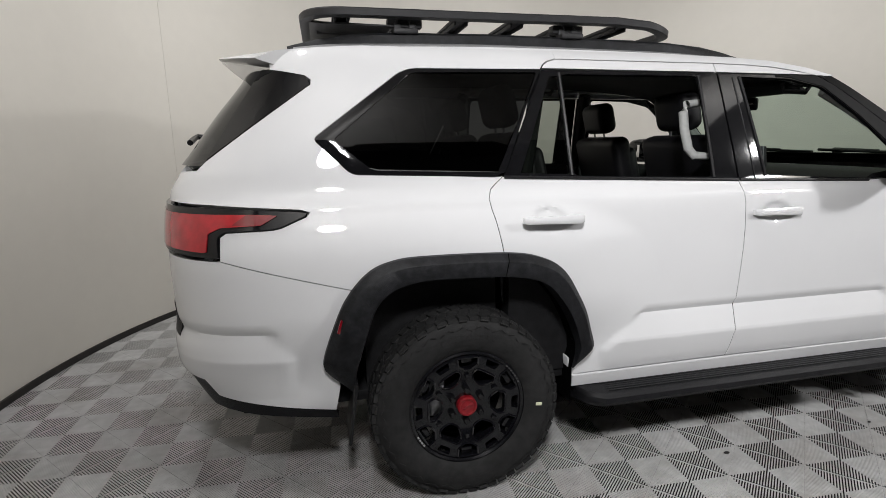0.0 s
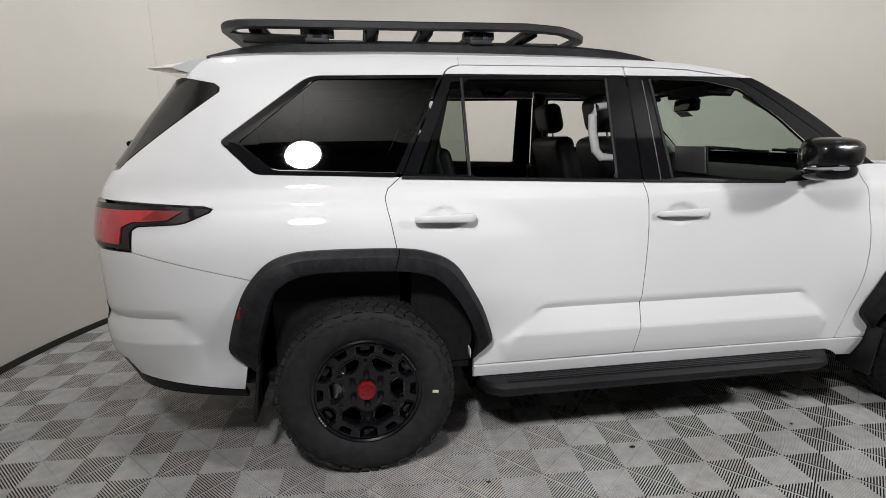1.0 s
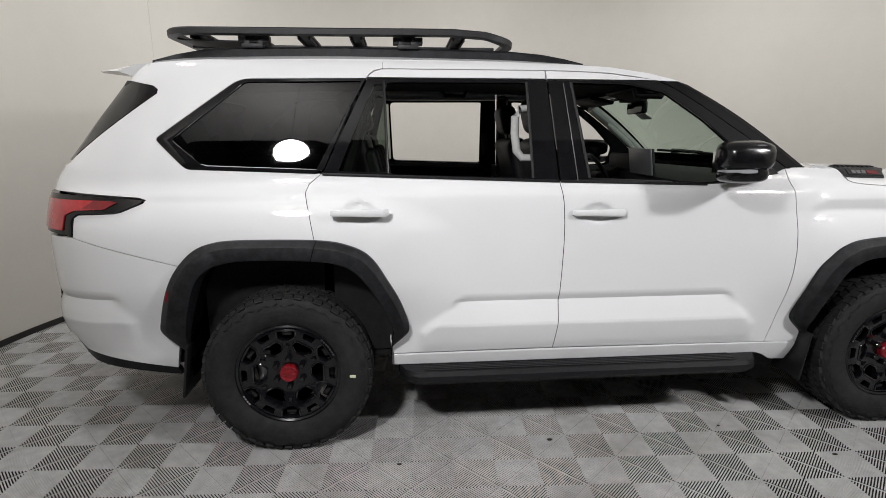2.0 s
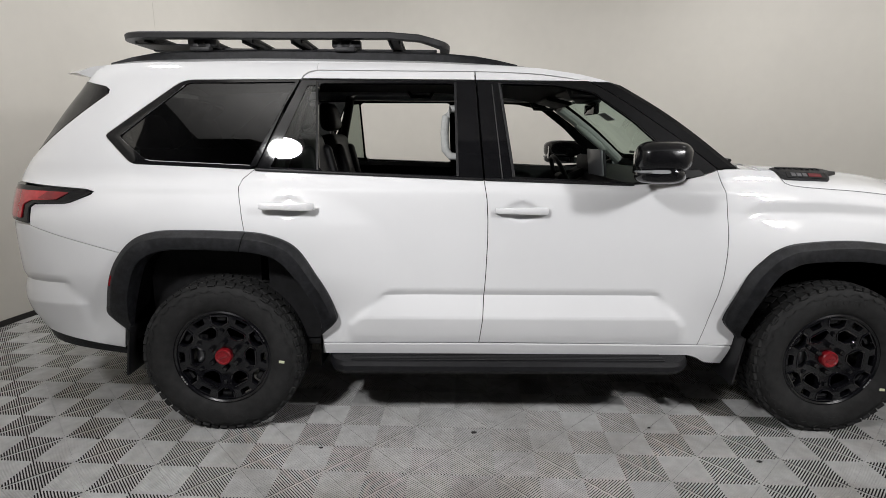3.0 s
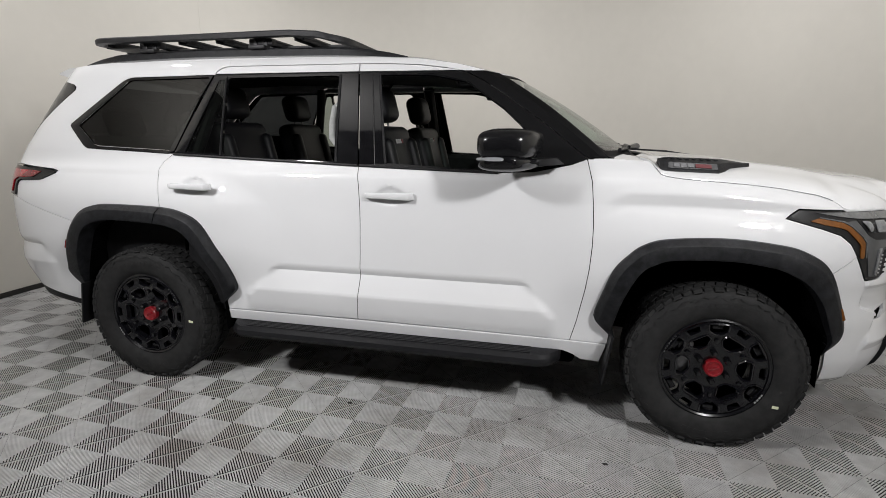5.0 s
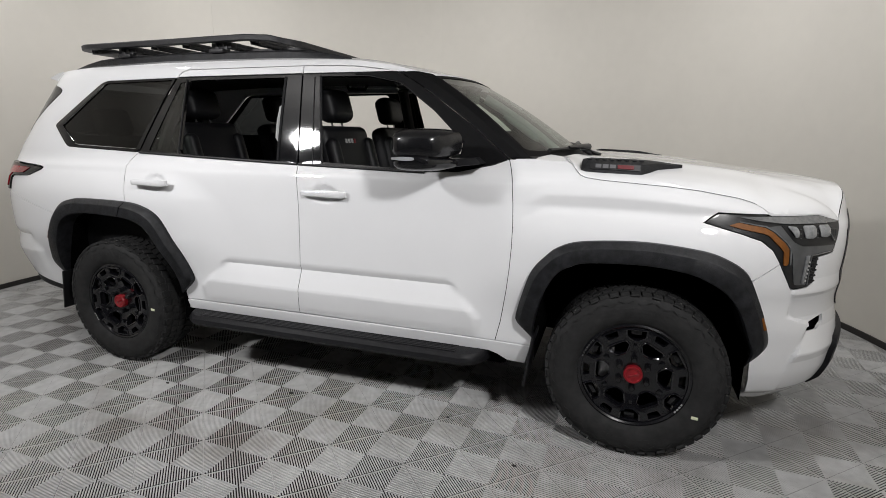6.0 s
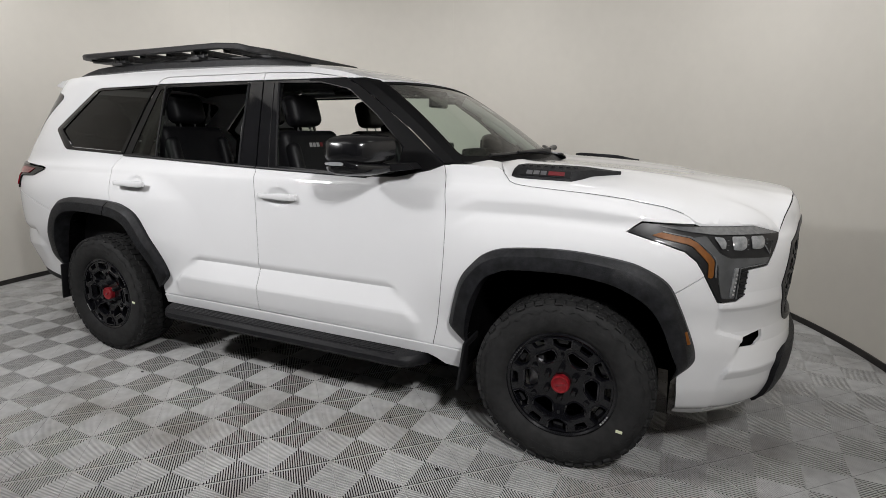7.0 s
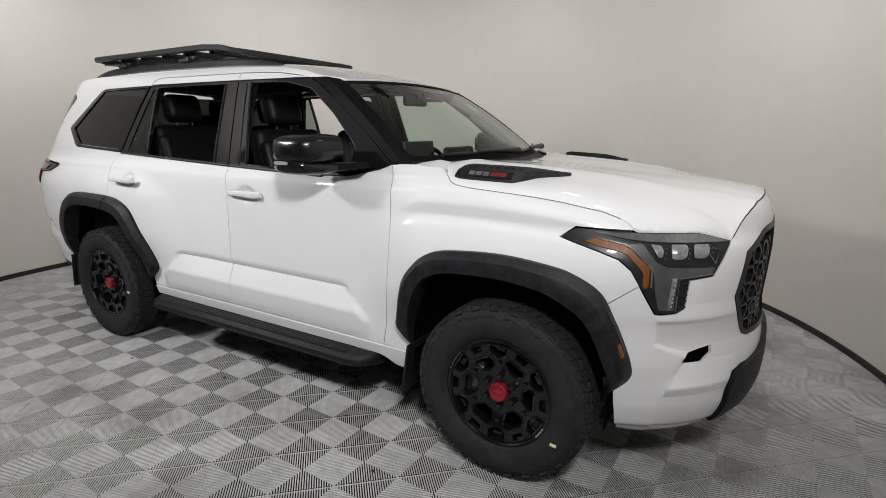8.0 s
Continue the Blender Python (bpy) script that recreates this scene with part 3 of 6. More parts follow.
for side in (-1, 1):
    sn = s_rear(0.60, 1.1)
    # quarter panel, running round the tail to the tailgate gap
    quarter = ([(0.475, 1.868), (-0.35, 1.866), (-0.60, 1.848), (-0.715, 1.815), (-0.712, 1.766), (-0.578, 1.737), (-0.558, 1.722), (-0.560, 1.703), (-0.962, 1.420), (-1.0, 1.385),
                (sn, 1.365), (sn, 1.268), (-0.95, 1.262), (-0.62, 1.240), (-0.588, 1.229), (-0.60, 1.215), (-0.690, 1.178), (-0.72, 1.172), (-0.885, 1.165), (-0.908, 1.15), (-0.912, 1.066),
                (-0.452, 0.938)] + FLARE_R_MID[4:9] + [(0.156, 1.030)] + GAP_REAR[::-1] + [(0.155, 1.339)] + QTRIM[1:] + TOP_ARC[1:])
    quarter = [p for i, p in enumerate(quarter) if i == 0 or (Vector(p) - Vector(quarter[i - 1])).length > 0.004]
    panel("quarter_panel", quarter, WHITE, car, side, step=0.03, stepv=0.0125, gap=0.0012)
    # rear door skin
    rear_door = (GAP_REAR[:1] + [(0.50, 1.323), (0.9, 1.310)] + GAP_MID + [(0.90, 0.460), (0.60, 0.458), (0.500, 0.456), (0.495, 0.50)] + FLARE_R_MID[:8:-1] + [(0.160, 1.030)] + GAP_REAR[:0:-1])[::-1]
    rd = panel("rear_door", rear_door, WHITE, car, side, step=0.015, stepv=0.0125, lines=[p[0] for p in SCALLOP])
    front_door = (GAP_MID[::-1] + [(1.70, 1.287), (2.043, 1.278), (2.22, 1.285), (2.40, 1.323)] + GAP_FRONT + [(1.9, 0.457)])[::-1]
    fd = panel("front_door", front_door, WHITE, car, side, step=0.015, stepv=0.0125, lines=[p[0] for p in SCALLOP])
    fender = (GAP_FRONT[::-1] + [(2.60, 1.352), (2.742, 1.348), (2.762, 1.334), (2.780, 1.308), (2.80, 1.287), (2.83, 1.276), (2.90, 1.268), (3.06, 1.257), (3.16, 1.250), (3.30, 1.236), (3.46, 1.209), (3.515, 1.191), (3.552, 1.173), (3.572, 1.155), (3.576, 1.147),
                                 (3.375, 1.153), (3.345, 1.131), (3.320, 1.111), (3.463, 1.072), (3.541, 1.046), (3.588, 1.008), (3.622, 0.953), (3.522, 0.877)] + FLARE_F_MID[11::-1] + [(2.625, 0.50), (2.620, 0.448)])[::-1]
    panel("front_fender", fender, WHITE, car, side, step=0.02, stepv=0.007, gap=0.0017)
    rocker = [(0.500, 0.452), (0.505, 0.392), (1.303, 0.392), (2.405, 0.388), (2.45, 0.372), (2.50, 0.340), (2.590, 0.334), (2.612, 0.42), (2.616, 0.444), (2.45, 0.448), (1.3, 0.455)]
    panel("rocker_panel", rocker, WHITE, car, side, out=0.006, rim=0.03)
    bm = bmesh.new()
    block(bm, (0.494, side * 0.825, 0.475), (0.006, 0.085, 0.115), 0.002, Matrix.Rotation(radians(-6), 3, "Y"))
    block(bm, (0.515, side * 0.864, 0.428), (0.045, 0.006, 0.072), 0.002)
    part("rocker_end", bm, WHITE, car)
    # black window surround of the quarter glass
    qglass = rounded([(0.195, 1.355, 0.012), (-0.345, 1.377, 0.03), (-0.487, 1.494, 0.02), (-0.165, 1.756, 0.02), (0.375, 1.766, 0.012)], 0.012)
    trim = part("quarter_window_trim", sheet(inset(QTRIM[::-1], 0.0015), lambda u, v: body(u, v, 0.007 - 0.006 * (1 - smooth(0.0, 0.035, edge_distance(QTRIM, u, v))) * (1 - smooth(-0.1, 0.1, u)), side), 0.014, [qglass], 0.012, flip=side > 0), GLOSS_BLACK, car)
    part("quarter_glass", sheet(inset(qglass, -0.004), skin(side, -0.002), 0.08, [], 0.0, flip=side > 0), PRIVACY, trim, "dark privacy glass")
    bm = bmesh.new()
    tube(bm, [Vector(body(x, z, 0.004, side)) for x, z in [(0.19, 1.356), (-0.325, 1.377), (-0.358, 1.385), (-0.475, 1.482), (-0.484, 1.496), (-0.472, 1.507), (-0.18, 1.744)]], 0.0022, 6)
    part("bright_strip", bm, CHROME, trim)
    # dark bars behind the doors' shut lines, the gaps' shade built as black
    for line, owner in ((GAP_REAR, rd), (GAP_MID, fd), (GAP_FRONT, fd)):
        bm = bmesh.new()
        tube(bm, [Vector(body(p[0], p[1], -0.0055, side)) for p in [along(line, k / 48) for k in range(49)]], 0.0036, 6)
        part("door_gap_shade", bm, LINER, owner)
    # upper doors: gloss black frames with open window holes
    op_r = rounded([(0.500, 1.334), (1.186, 1.312), (1.172, 1.763), (0.486, 1.760)], 0.03)
    small = rounded([(0.262, 1.350), (0.484, 1.342), (0.474, 1.752), (0.432, 1.748)], 0.008)
    up_r = [(0.190, 1.342), (0.60, 1.325), (1.312, 1.299), (1.272, 1.778), (0.402, 1.778)]
    fr = part("rear_door_frame", sheet(inset(up_r, 0.002), skin(side, 0.002), 0.08, [op_r, small], 0.016, flip=side > 0), GLOSS_BLACK, car)
    part("door_glass_fixed", sheet(inset(small, -0.004), skin(side, -0.002), 0.1, [], 0.0, flip=side > 0), TINT, fr, "small tinted fixed pane")
    op_f = rounded([(1.459, 1.312), (2.050, 1.286), (2.215, 1.300), (2.235, 1.425), (2.060, 1.583), (1.865, 1.720), (1.680, 1.758), (1.388, 1.764)], 0.025)
    up_f = [(1.318, 1.299), (2.043, 1.280), (2.22, 1.287), (2.40, 1.325), (2.470, 1.352), (2.27, 1.510), (2.055, 1.657), (1.93, 1.735), (1.842, 1.776), (1.278, 1.778)]
    ff = part("front_door_frame", sheet(inset(up_f, 0.002), skin(side, 0.002), 0.08, [op_f], 0.016, flip=side > 0), GLOSS_BLACK, car)
    cover = [(2.468, 1.352), (2.27, 1.508), (2.055, 1.655), (1.93, 1.733), (1.842, 1.774), (1.60, 1.775), (1.60, 1.768), (1.680, 1.765), (1.868, 1.724), (2.063, 1.587), (2.242, 1.428), (2.222, 1.302), (2.40, 1.328)]
    panel("pillar_cover", cover[::-1], PILLAR, ff, side, out=0.005, gap=0.0, rim=0.006)
    # white roof rails of the doors and the roof's flank
    panel("rear_door_top", [(0.402, 1.783), (1.270, 1.782), (1.268, 1.824), (0.475, 1.825), (0.434, 1.813), (0.413, 1.798)], WHITE, car, side, step=0.1, stepv=0.02)
    panel("front_door_top", [(1.274, 1.782), (1.835, 1.779), (1.735, 1.795), (1.600, 1.812), (1.45, 1.820), (1.272, 1.824)], WHITE, car, side, step=0.1, stepv=0.02)
    panel("roof_flank", [(0.475, 1.828), (1.272, 1.827), (1.45, 1.823), (1.600, 1.815), (1.735, 1.798), (1.86, 1.776), (1.95, 1.778), (1.80, 1.815), (1.60, 1.845), (1.40, 1.858), (1.0, 1.868), (0.475, 1.868)],
          WHITE, car, side, gap=0.0, step=0.06, stepv=0.01)
    # belt weather strips and window channels
    for a, b in (((0.19, 1.337), (1.31, 1.297)), ((1.32, 1.297), (2.05, 1.277))):
        bm = bmesh.new()
        tube(bm, [Vector(body(a[0] + (b[0] - a[0]) * k / 10, a[1] + (b[1] - a[1]) * k / 10, 0.004, side)) for k in range(11)], 0.007, 6)
        part("belt_strip", bm, SATIN_BLACK, fr if a[0] < 1 else ff)
    for a, b, who, w in (((0.492, 1.338), (0.480, 1.765), fr, 0.006), ((1.184, 1.312), (1.170, 1.765), fr, 0.007), ((1.462, 1.310), (1.392, 1.765), ff, 0.007)):
        bm = bmesh.new()
        tube(bm, [Vector(body(a[0] + (b[0] - a[0]) * k / 8, a[1] + (b[1] - a[1]) * k / 8, 0.004, side)) for k in range(9)], w, 6)
        # far-side channels take near-black LINER, their shade put into the colour
        part("window_channel", bm, (SATIN_BLACK if w < 0.0065 else PLASTIC) if side < 0 else LINER, who)
    # pillar line of the B pillar's applique
    bm = bmesh.new()
    tube(bm, [Vector(body(1.405 - 0.05 * k / 8, 1.30 + 0.46 * k / 8, 0.003, side)) for k in range(9)], 0.003, 6)
    part("pillar_seam", bm, SATIN_BLACK, ff)

    # fender flares
    for outer, inner in ((FLARE_R_OUT, FLARE_R_IN), (FLARE_F_OUT, FLARE_F_IN)):
        bm = bmesh.new()
        rows = []
        n = 96
        for k in range(n + 1):
            u = k / n
            o, i = along(outer, u), along(inner, u)
            row = []
            for f, y in ((0.0, None), (0.02, 0.018), (0.26, 0.046), (0.32, 0.050), (0.85, 0.058), (0.97, 0.056), (1.0, 0.046)):
                p = o.lerp(i, f)
                if y is None:
                    row.append(body(p.x, p.y, 0.0, side))
                else:
                    w = 0.895 + 0.018 if p.x < FRONT_C else abs(body(p.x, p.y, 0.018, side)[1])
                    ends = min(1.0, min(u, 1 - u) * 14)
                    base = abs(body(o.x, o.y, 0.0, side)[1])
                    row.append((p.x, side * max(base + y * (0.4 + 0.6 * ends), min(w, 0.93) + y * 0.75 * ends), p.y))
            row.append((i.x, side * 0.86, i.y))
            rows.append(row)
        loft(bm, rows, closed=False)
        bmesh.ops.recalc_face_normals(bm, faces=bm.faces[:])
        if sum(f.normal.y * f.calc_area() for f in bm.faces) * side < 0:
            bmesh.ops.reverse_faces(bm, faces=bm.faces[:])
        fl = part("fender_flare", bm, FLARE, car, "matt black textured plastic fender flare", sharp=25)
        if inner is FLARE_R_IN:
            cut = min(range(n // 2, n), key=lambda k: abs(along(outer, k / n).x - 0.157))
            bm = bmesh.new()
            tube(bm, [Vector(p) + Vector((0, side * 0.0005, 0)) for p in rows[cut][1:7]], 0.0017, 6)
            part("flare_joint", bm, LINER, fl)
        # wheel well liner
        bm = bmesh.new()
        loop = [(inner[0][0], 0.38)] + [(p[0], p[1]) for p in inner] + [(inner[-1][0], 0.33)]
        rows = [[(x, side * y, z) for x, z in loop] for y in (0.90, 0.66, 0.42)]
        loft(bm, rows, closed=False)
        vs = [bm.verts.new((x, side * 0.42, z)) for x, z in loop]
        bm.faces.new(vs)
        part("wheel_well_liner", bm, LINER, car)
        # side marker lamp on the flare
        rear = inner is FLARE_R_IN
        mx, mz = (-0.497, 0.805) if rear else (3.584, 0.700)
        bm = bmesh.new()
        tilt = Matrix.Rotation(radians(18 if rear else -20), 3, "Y")
        block(bm, (mx, side * (0.958 if rear else 0.912), mz), (0.022, 0.04, 0.055), 0.004, tilt)
        part("marker_lamp", bm, DARK_RED_LENS if rear else AMBER, fl)

    # shock absorber, its bracket and the brake line in the rear wheel well
    bm = bmesh.new()
    tube(bm, [(0.262, side * 0.66, 0.50), (0.255, side * 0.65, 0.74)], 0.028, 14)
    part("shock_absorber", bm, RED, car, "red shock absorber")
    bm = bmesh.new()
    tube(bm, [(0.255, side * 0.65, 0.73), (0.245, side * 0.64, 0.93)], 0.014, 10)
    part("shock_rod", bm, STEEL, car)
    bm = bmesh.new()
    block(bm, (0.40, side * 0.67, 0.545), (0.06, 0.05, 0.11), 0.006)
    block(bm, (0.445, side * 0.68, 0.60), (0.022, 0.03, 0.16), 0.004)
    part("frame_bracket", bm, LINER, car)
    for bx, bz in ((0.385, 0.575), (0.412, 0.548), (0.447, 0.555), (0.448, 0.62)):
        bm = bmesh.new()
        lathe(bm, [(0.0, -0.012), (0.007, -0.012), (0.009, -0.008), (0.009, 0.0)], 8, (bx, 0, bz))
        bmesh.ops.remove_doubles(bm, verts=bm.verts[:], dist=1e-5)
        for v in bm.verts:
            v.co.y = side * (0.706 - v.co.y)
        part("bracket_bolt", bm, STEEL, car)

    # mud flaps
    for x, z0, z1 in ((-0.468, 0.30, 0.56), (2.62, 0.26, 0.52)):
        bm = bmesh.new()
        block(bm, (x, side * 0.86, (z0 + z1) / 2), (0.014, 0.20, z1 - z0), 0.006, Matrix.Rotation(radians(8), 3, "Y"))
        part("mud_flap", bm, SATIN_BLACK, car)

    # running board
    bm = bmesh.new()
    rings = []
    for x, f in ((0.53, 0.35), (0.56, 0.75), (0.62, 1.0), (1.3, 1.0), (2.28, 1.0), (2.34, 0.85), (2.385, 0.5), (2.40, 0.25)):
        c = 0.985 - 0.17 * (1 - f)
        rings.append([(x, side * y, z) for y, z in ((0.80, 0.385), (c - 0.07, 0.392), (c - 0.02, 0.388), (c, 0.372), (c + 0.004, 0.35), (c - 0.02, 0.325), (c - 0.08, 0.312), (0.80, 0.31))])
    loft(bm, rings)
    bmesh.ops.recalc_face_normals(bm, faces=bm.faces[:])
    rb = part("running_board", bm, PLASTIC, car, "black plastic running board with ribbed tread")
    for k in range(5):
        bm = bmesh.new()
        block(bm, (1.45, side * (0.875 + 0.018 * k), 0.3905), (1.6, 0.008, 0.006), 0.002)
        part("tread_rib", bm, SATIN_BLACK, rb)

    # door handles
    for x0, x1, z0, door in ((0.232, 0.494, 1.170, rd), (1.368, 1.630, 1.150, fd)):
        bm = bmesh.new()
        rings = []
        for k in range(15):
            u = k / 14
            x = x0 + (x1 - x0) * u
            e = min(1.0, min(u, 1 - u) * 14 + 0.3)
            h = (0.014 + 0.004 * smooth(0.25, 0.8, u)) * (0.75 + 0.25 * e)
            y = abs(body(x, 1.05, 0, -1)[1]) - 0.004 + 0.034 * e ** 0.5
            rings.append([(x, side * yy, zz) for yy, zz in ((y - 0.016, z0 + h), (y - 0.003, z0 + h), (y, z0 + h - 0.006), (y, z0 - h + 0.006), (y - 0.004, z0 - h), (y - 0.016, z0 - h))])
        loft(bm, rings)
        bmesh.ops.recalc_face_normals(bm, faces=bm.faces[:])
        hd = part("door_handle", bm, WHITE, door, sharp=40)
        # dark bar behind the handle, draws the shaded gap round it
        bm = bmesh.new()
        rings = []
        for k in range(9):
            u = k / 8
            x = x0 + 0.002 + (x1 - x0 - 0.003) * u
            h = (0.0135 + 0.004 * smooth(0.25, 0.8, u)) * (0.85 if k in (0, 8) else 1.0)
            y = abs(body(x, 1.05, 0, -1)[1])
            rings.append([(x, side * yy, zz) for yy, zz in ((y + 0.004, z0 + h - 0.002), (y + 0.014, z0 + h - 0.002), (y + 0.014, z0 - h), (y + 0.004, z0 - h))])
        loft(bm, rings)
        bmesh.ops.recalc_face_normals(bm, faces=bm.faces[:])
        part("handle_gap_shade", bm, SATIN_BLACK, door)
        bm = bmesh.new()
        yy = abs(body(x0 + 0.04, z0, 0, -1)[1])
        block(bm, ((x0 + x1) / 2, side * (yy + 0.006), z0 - 0.0135), (x1 - x0 - 0.05, 0.022, 0.005), 0.002)
        part("handle_underside", bm, CHROME, door, "chrome strip")

    # headlamp
    hl = panel("headlamp", HL[::-1], LAMP_DARK, car, side, out=0.002, gap=0.002, step=0.035, label="dark headlamp with clear projector lenses and amber strip")
    shell = rounded([(3.560, 1.100), (3.610, 1.060), (3.662, 1.00), (3.672, 0.93), (3.690, 0.862), (3.738, 0.860), (3.738, 0.985), (3.80, 0.996), (3.842, 0.998), (3.852, 1.02), (3.70, 1.024), (3.664, 1.044), (3.613, 1.108)], 0.008)
    part("reflector", sheet(shell, skin(side, 0.005), 0.03, [], 0.003, flip=side > 0), LAMP_BODY, hl)
    amber = rounded([(3.415, 1.105), (3.450, 1.117), (3.553, 1.099), (3.583, 1.082), (3.630, 1.038), (3.646, 1.016), (3.649, 0.955), (3.643, 0.946), (3.630, 0.949), (3.627, 1.004), (3.612, 1.022), (3.567, 1.068), (3.545, 1.077), (3.462, 1.093)], 0.006)
    part("amber_strip", sheet(amber[::-1], skin(side, 0.008), 0.03, [], 0.004, flip=side > 0), AMBER, hl)
    edge_strip = [(3.455, 1.122), (3.558, 1.106), (3.590, 1.088), (3.640, 1.040), (3.656, 1.018), (3.660, 0.950), (3.654, 0.950), (3.650, 1.016), (3.634, 1.040), (3.586, 1.084), (3.554, 1.101), (3.455, 1.118)]
    part("strip_edge", sheet(edge_strip[::-1], skin(side, 0.009), 0.03, [], 0.004, flip=side > 0), LAMP_LENS, hl)
    band = rounded([(3.618, 1.110), (3.876, 1.104), (3.842, 1.031), (3.697, 1.028), (3.667, 1.046)], 0.005)
    part("lens_bezel", sheet(band, skin(side, 0.003), 0.03, [], 0.002, flip=side > 0), LAMP_DARK, hl)
    top = [(3.440, 1.140), (3.578, 1.140), (3.788, 1.139), (3.808, 1.134), (3.892, 1.109), (3.857, 1.109), (3.633, 1.114), (3.538, 1.124)]
    part("upper_lens", sheet(top[::-1], skin(side, 0.007), 0.03, [], 0.004, flip=side > 0), LAMP_LENS, hl)
    for cell in ([(3.640, 1.106), (3.670, 1.104), (3.680, 1.088), (3.681, 1.062), (3.668, 1.060)], [(3.706, 1.106), (3.750, 1.106), (3.758, 1.095), (3.756, 1.064), (3.742, 1.054), (3.712, 1.056)],
                 [(3.776, 1.105), (3.818, 1.105), (3.824, 1.090), (3.819, 1.064), (3.806, 1.057), (3.780, 1.058)]):
        sx, sz = sum(p[0] for p in cell) / len(cell), sum(p[1] for p in cell) / len(cell)
        part("projector_lens", sheet(rounded(cell, 0.006)[::-1], lambda u, v: body(u, v, 0.006 + 0.012 * max(0.0, 1 - ((u - sx) / 0.028) ** 2) * max(0.0, 1 - ((v - sz) / 0.032) ** 2), side), 0.010, [], 0.004, flip=side > 0), LAMP_CLEAR, hl)
    for sx in (3.692, 3.765, 3.836):
        for sz in (1.092, 1.074, 1.056):
            bm = bmesh.new()
            block(bm, body(sx, sz, 0.006, side), (0.007, 0.006, 0.005), 0.0015)
            part("bezel_stud", bm, LAMP_LENS, hl)
    bm = bmesh.new()
    tube(bm, [Vector(body(3.846 - 0.006 * k, 1.034 + 0.011 * k, 0.008, side)) for k in range(6)] + [Vector(body(3.858, 1.084, 0.008, side)), Vector(body(3.846, 1.034, 0.008, side))], 0.0025, 6)
    part("corner_reflector", bm, LAMP_LENS, hl)
    guide = rounded([(3.716, 0.866), (3.728, 0.868), (3.735, 0.988), (3.720, 0.984)], 0.005)
    part("light_guide", sheet(guide, skin(side, 0.010), 0.03, [], 0.005, flip=side > 0), LAMP_CLEAR, hl)
    for w0 in (0.880, 0.896, 0.912, 0.928, 0.944, 0.960):
        bm = bmesh.new()
        block(bm, body(3.7235 + (w0 - 0.87) * 0.05, w0, 0.016, side), (0.006, 0.004, 0.007), 0.001)
        part("guide_cell", bm, LETTER, hl)
    for w0 in (0.872, 0.895, 0.918, 0.941, 0.964):
        bm = bmesh.new()
        tube(bm, [Vector(body(3.748 + (3.772 - 3.748) * k / 3, w0 + 0.004 * k / 3, 0.006, side)) for k in range(4)], 0.0045, 6)
        part("vent_slat", bm, PLASTIC, hl)
    bm = bmesh.new()
    tube(bm, [Vector(body(u, v, 0.005, side)) for u, v in ((3.744, 0.858), (3.744, 0.92), (3.745, 0.983), (3.79, 0.990), (3.845, 0.996))], 0.003, 6)
    part("vent_edge", bm, LAMP_LENS, hl)

    # tail lamp, wrapping round the corner
    e = s_rear(0.42, 1.1)
    tl_out = [(e, 1.262), (-0.95, 1.257), (-0.62, 1.236), (-0.592, 1.229), (-0.605, 1.216), (-0.692, 1.181), (-0.722, 1.175), (-0.888, 1.168), (-0.912, 1.150), (-0.912, 1.073), (-1.0, 1.080), (e, 1.100)]
    tl = panel("tail_lamp", rounded(tl_out, 0.014), GLOSS_BLACK, car, side, out=0.010, gap=0.003, step=0.04, label="red tail lamp in gloss black housing")
    red = rounded([(e + 0.02, 1.236), (-0.80, 1.230), (-0.715, 1.226), (-0.765, 1.192), (-0.90, 1.186), (-0.945, 1.165), (-0.952, 1.098), (e + 0.02, 1.118)], 0.008)
    part("red_lens", sheet(red, skin(side, 0.015), 0.04, [], 0.005, flip=side > 0), RED_LENS, tl)
    red2 = rounded([(-0.70, 1.225), (-0.81, 1.229), (-0.86, 1.194), (-0.76, 1.192)], 0.006)
    part("inner_red_lens", sheet(red2, skin(side, 0.016), 0.04, [], 0.005, flip=side > 0), DARK_RED_LENS, tl)

    # black wing of the rear glass on the D pillar
    wing = rounded([(-0.745, 1.773), (-0.968, 1.418), (-0.560, 1.704), (-0.574, 1.739)], 0.012)
    panel("rear_glass_wing", wing, GLOSS_BLACK, car, side, out=0.002, gap=0.001)

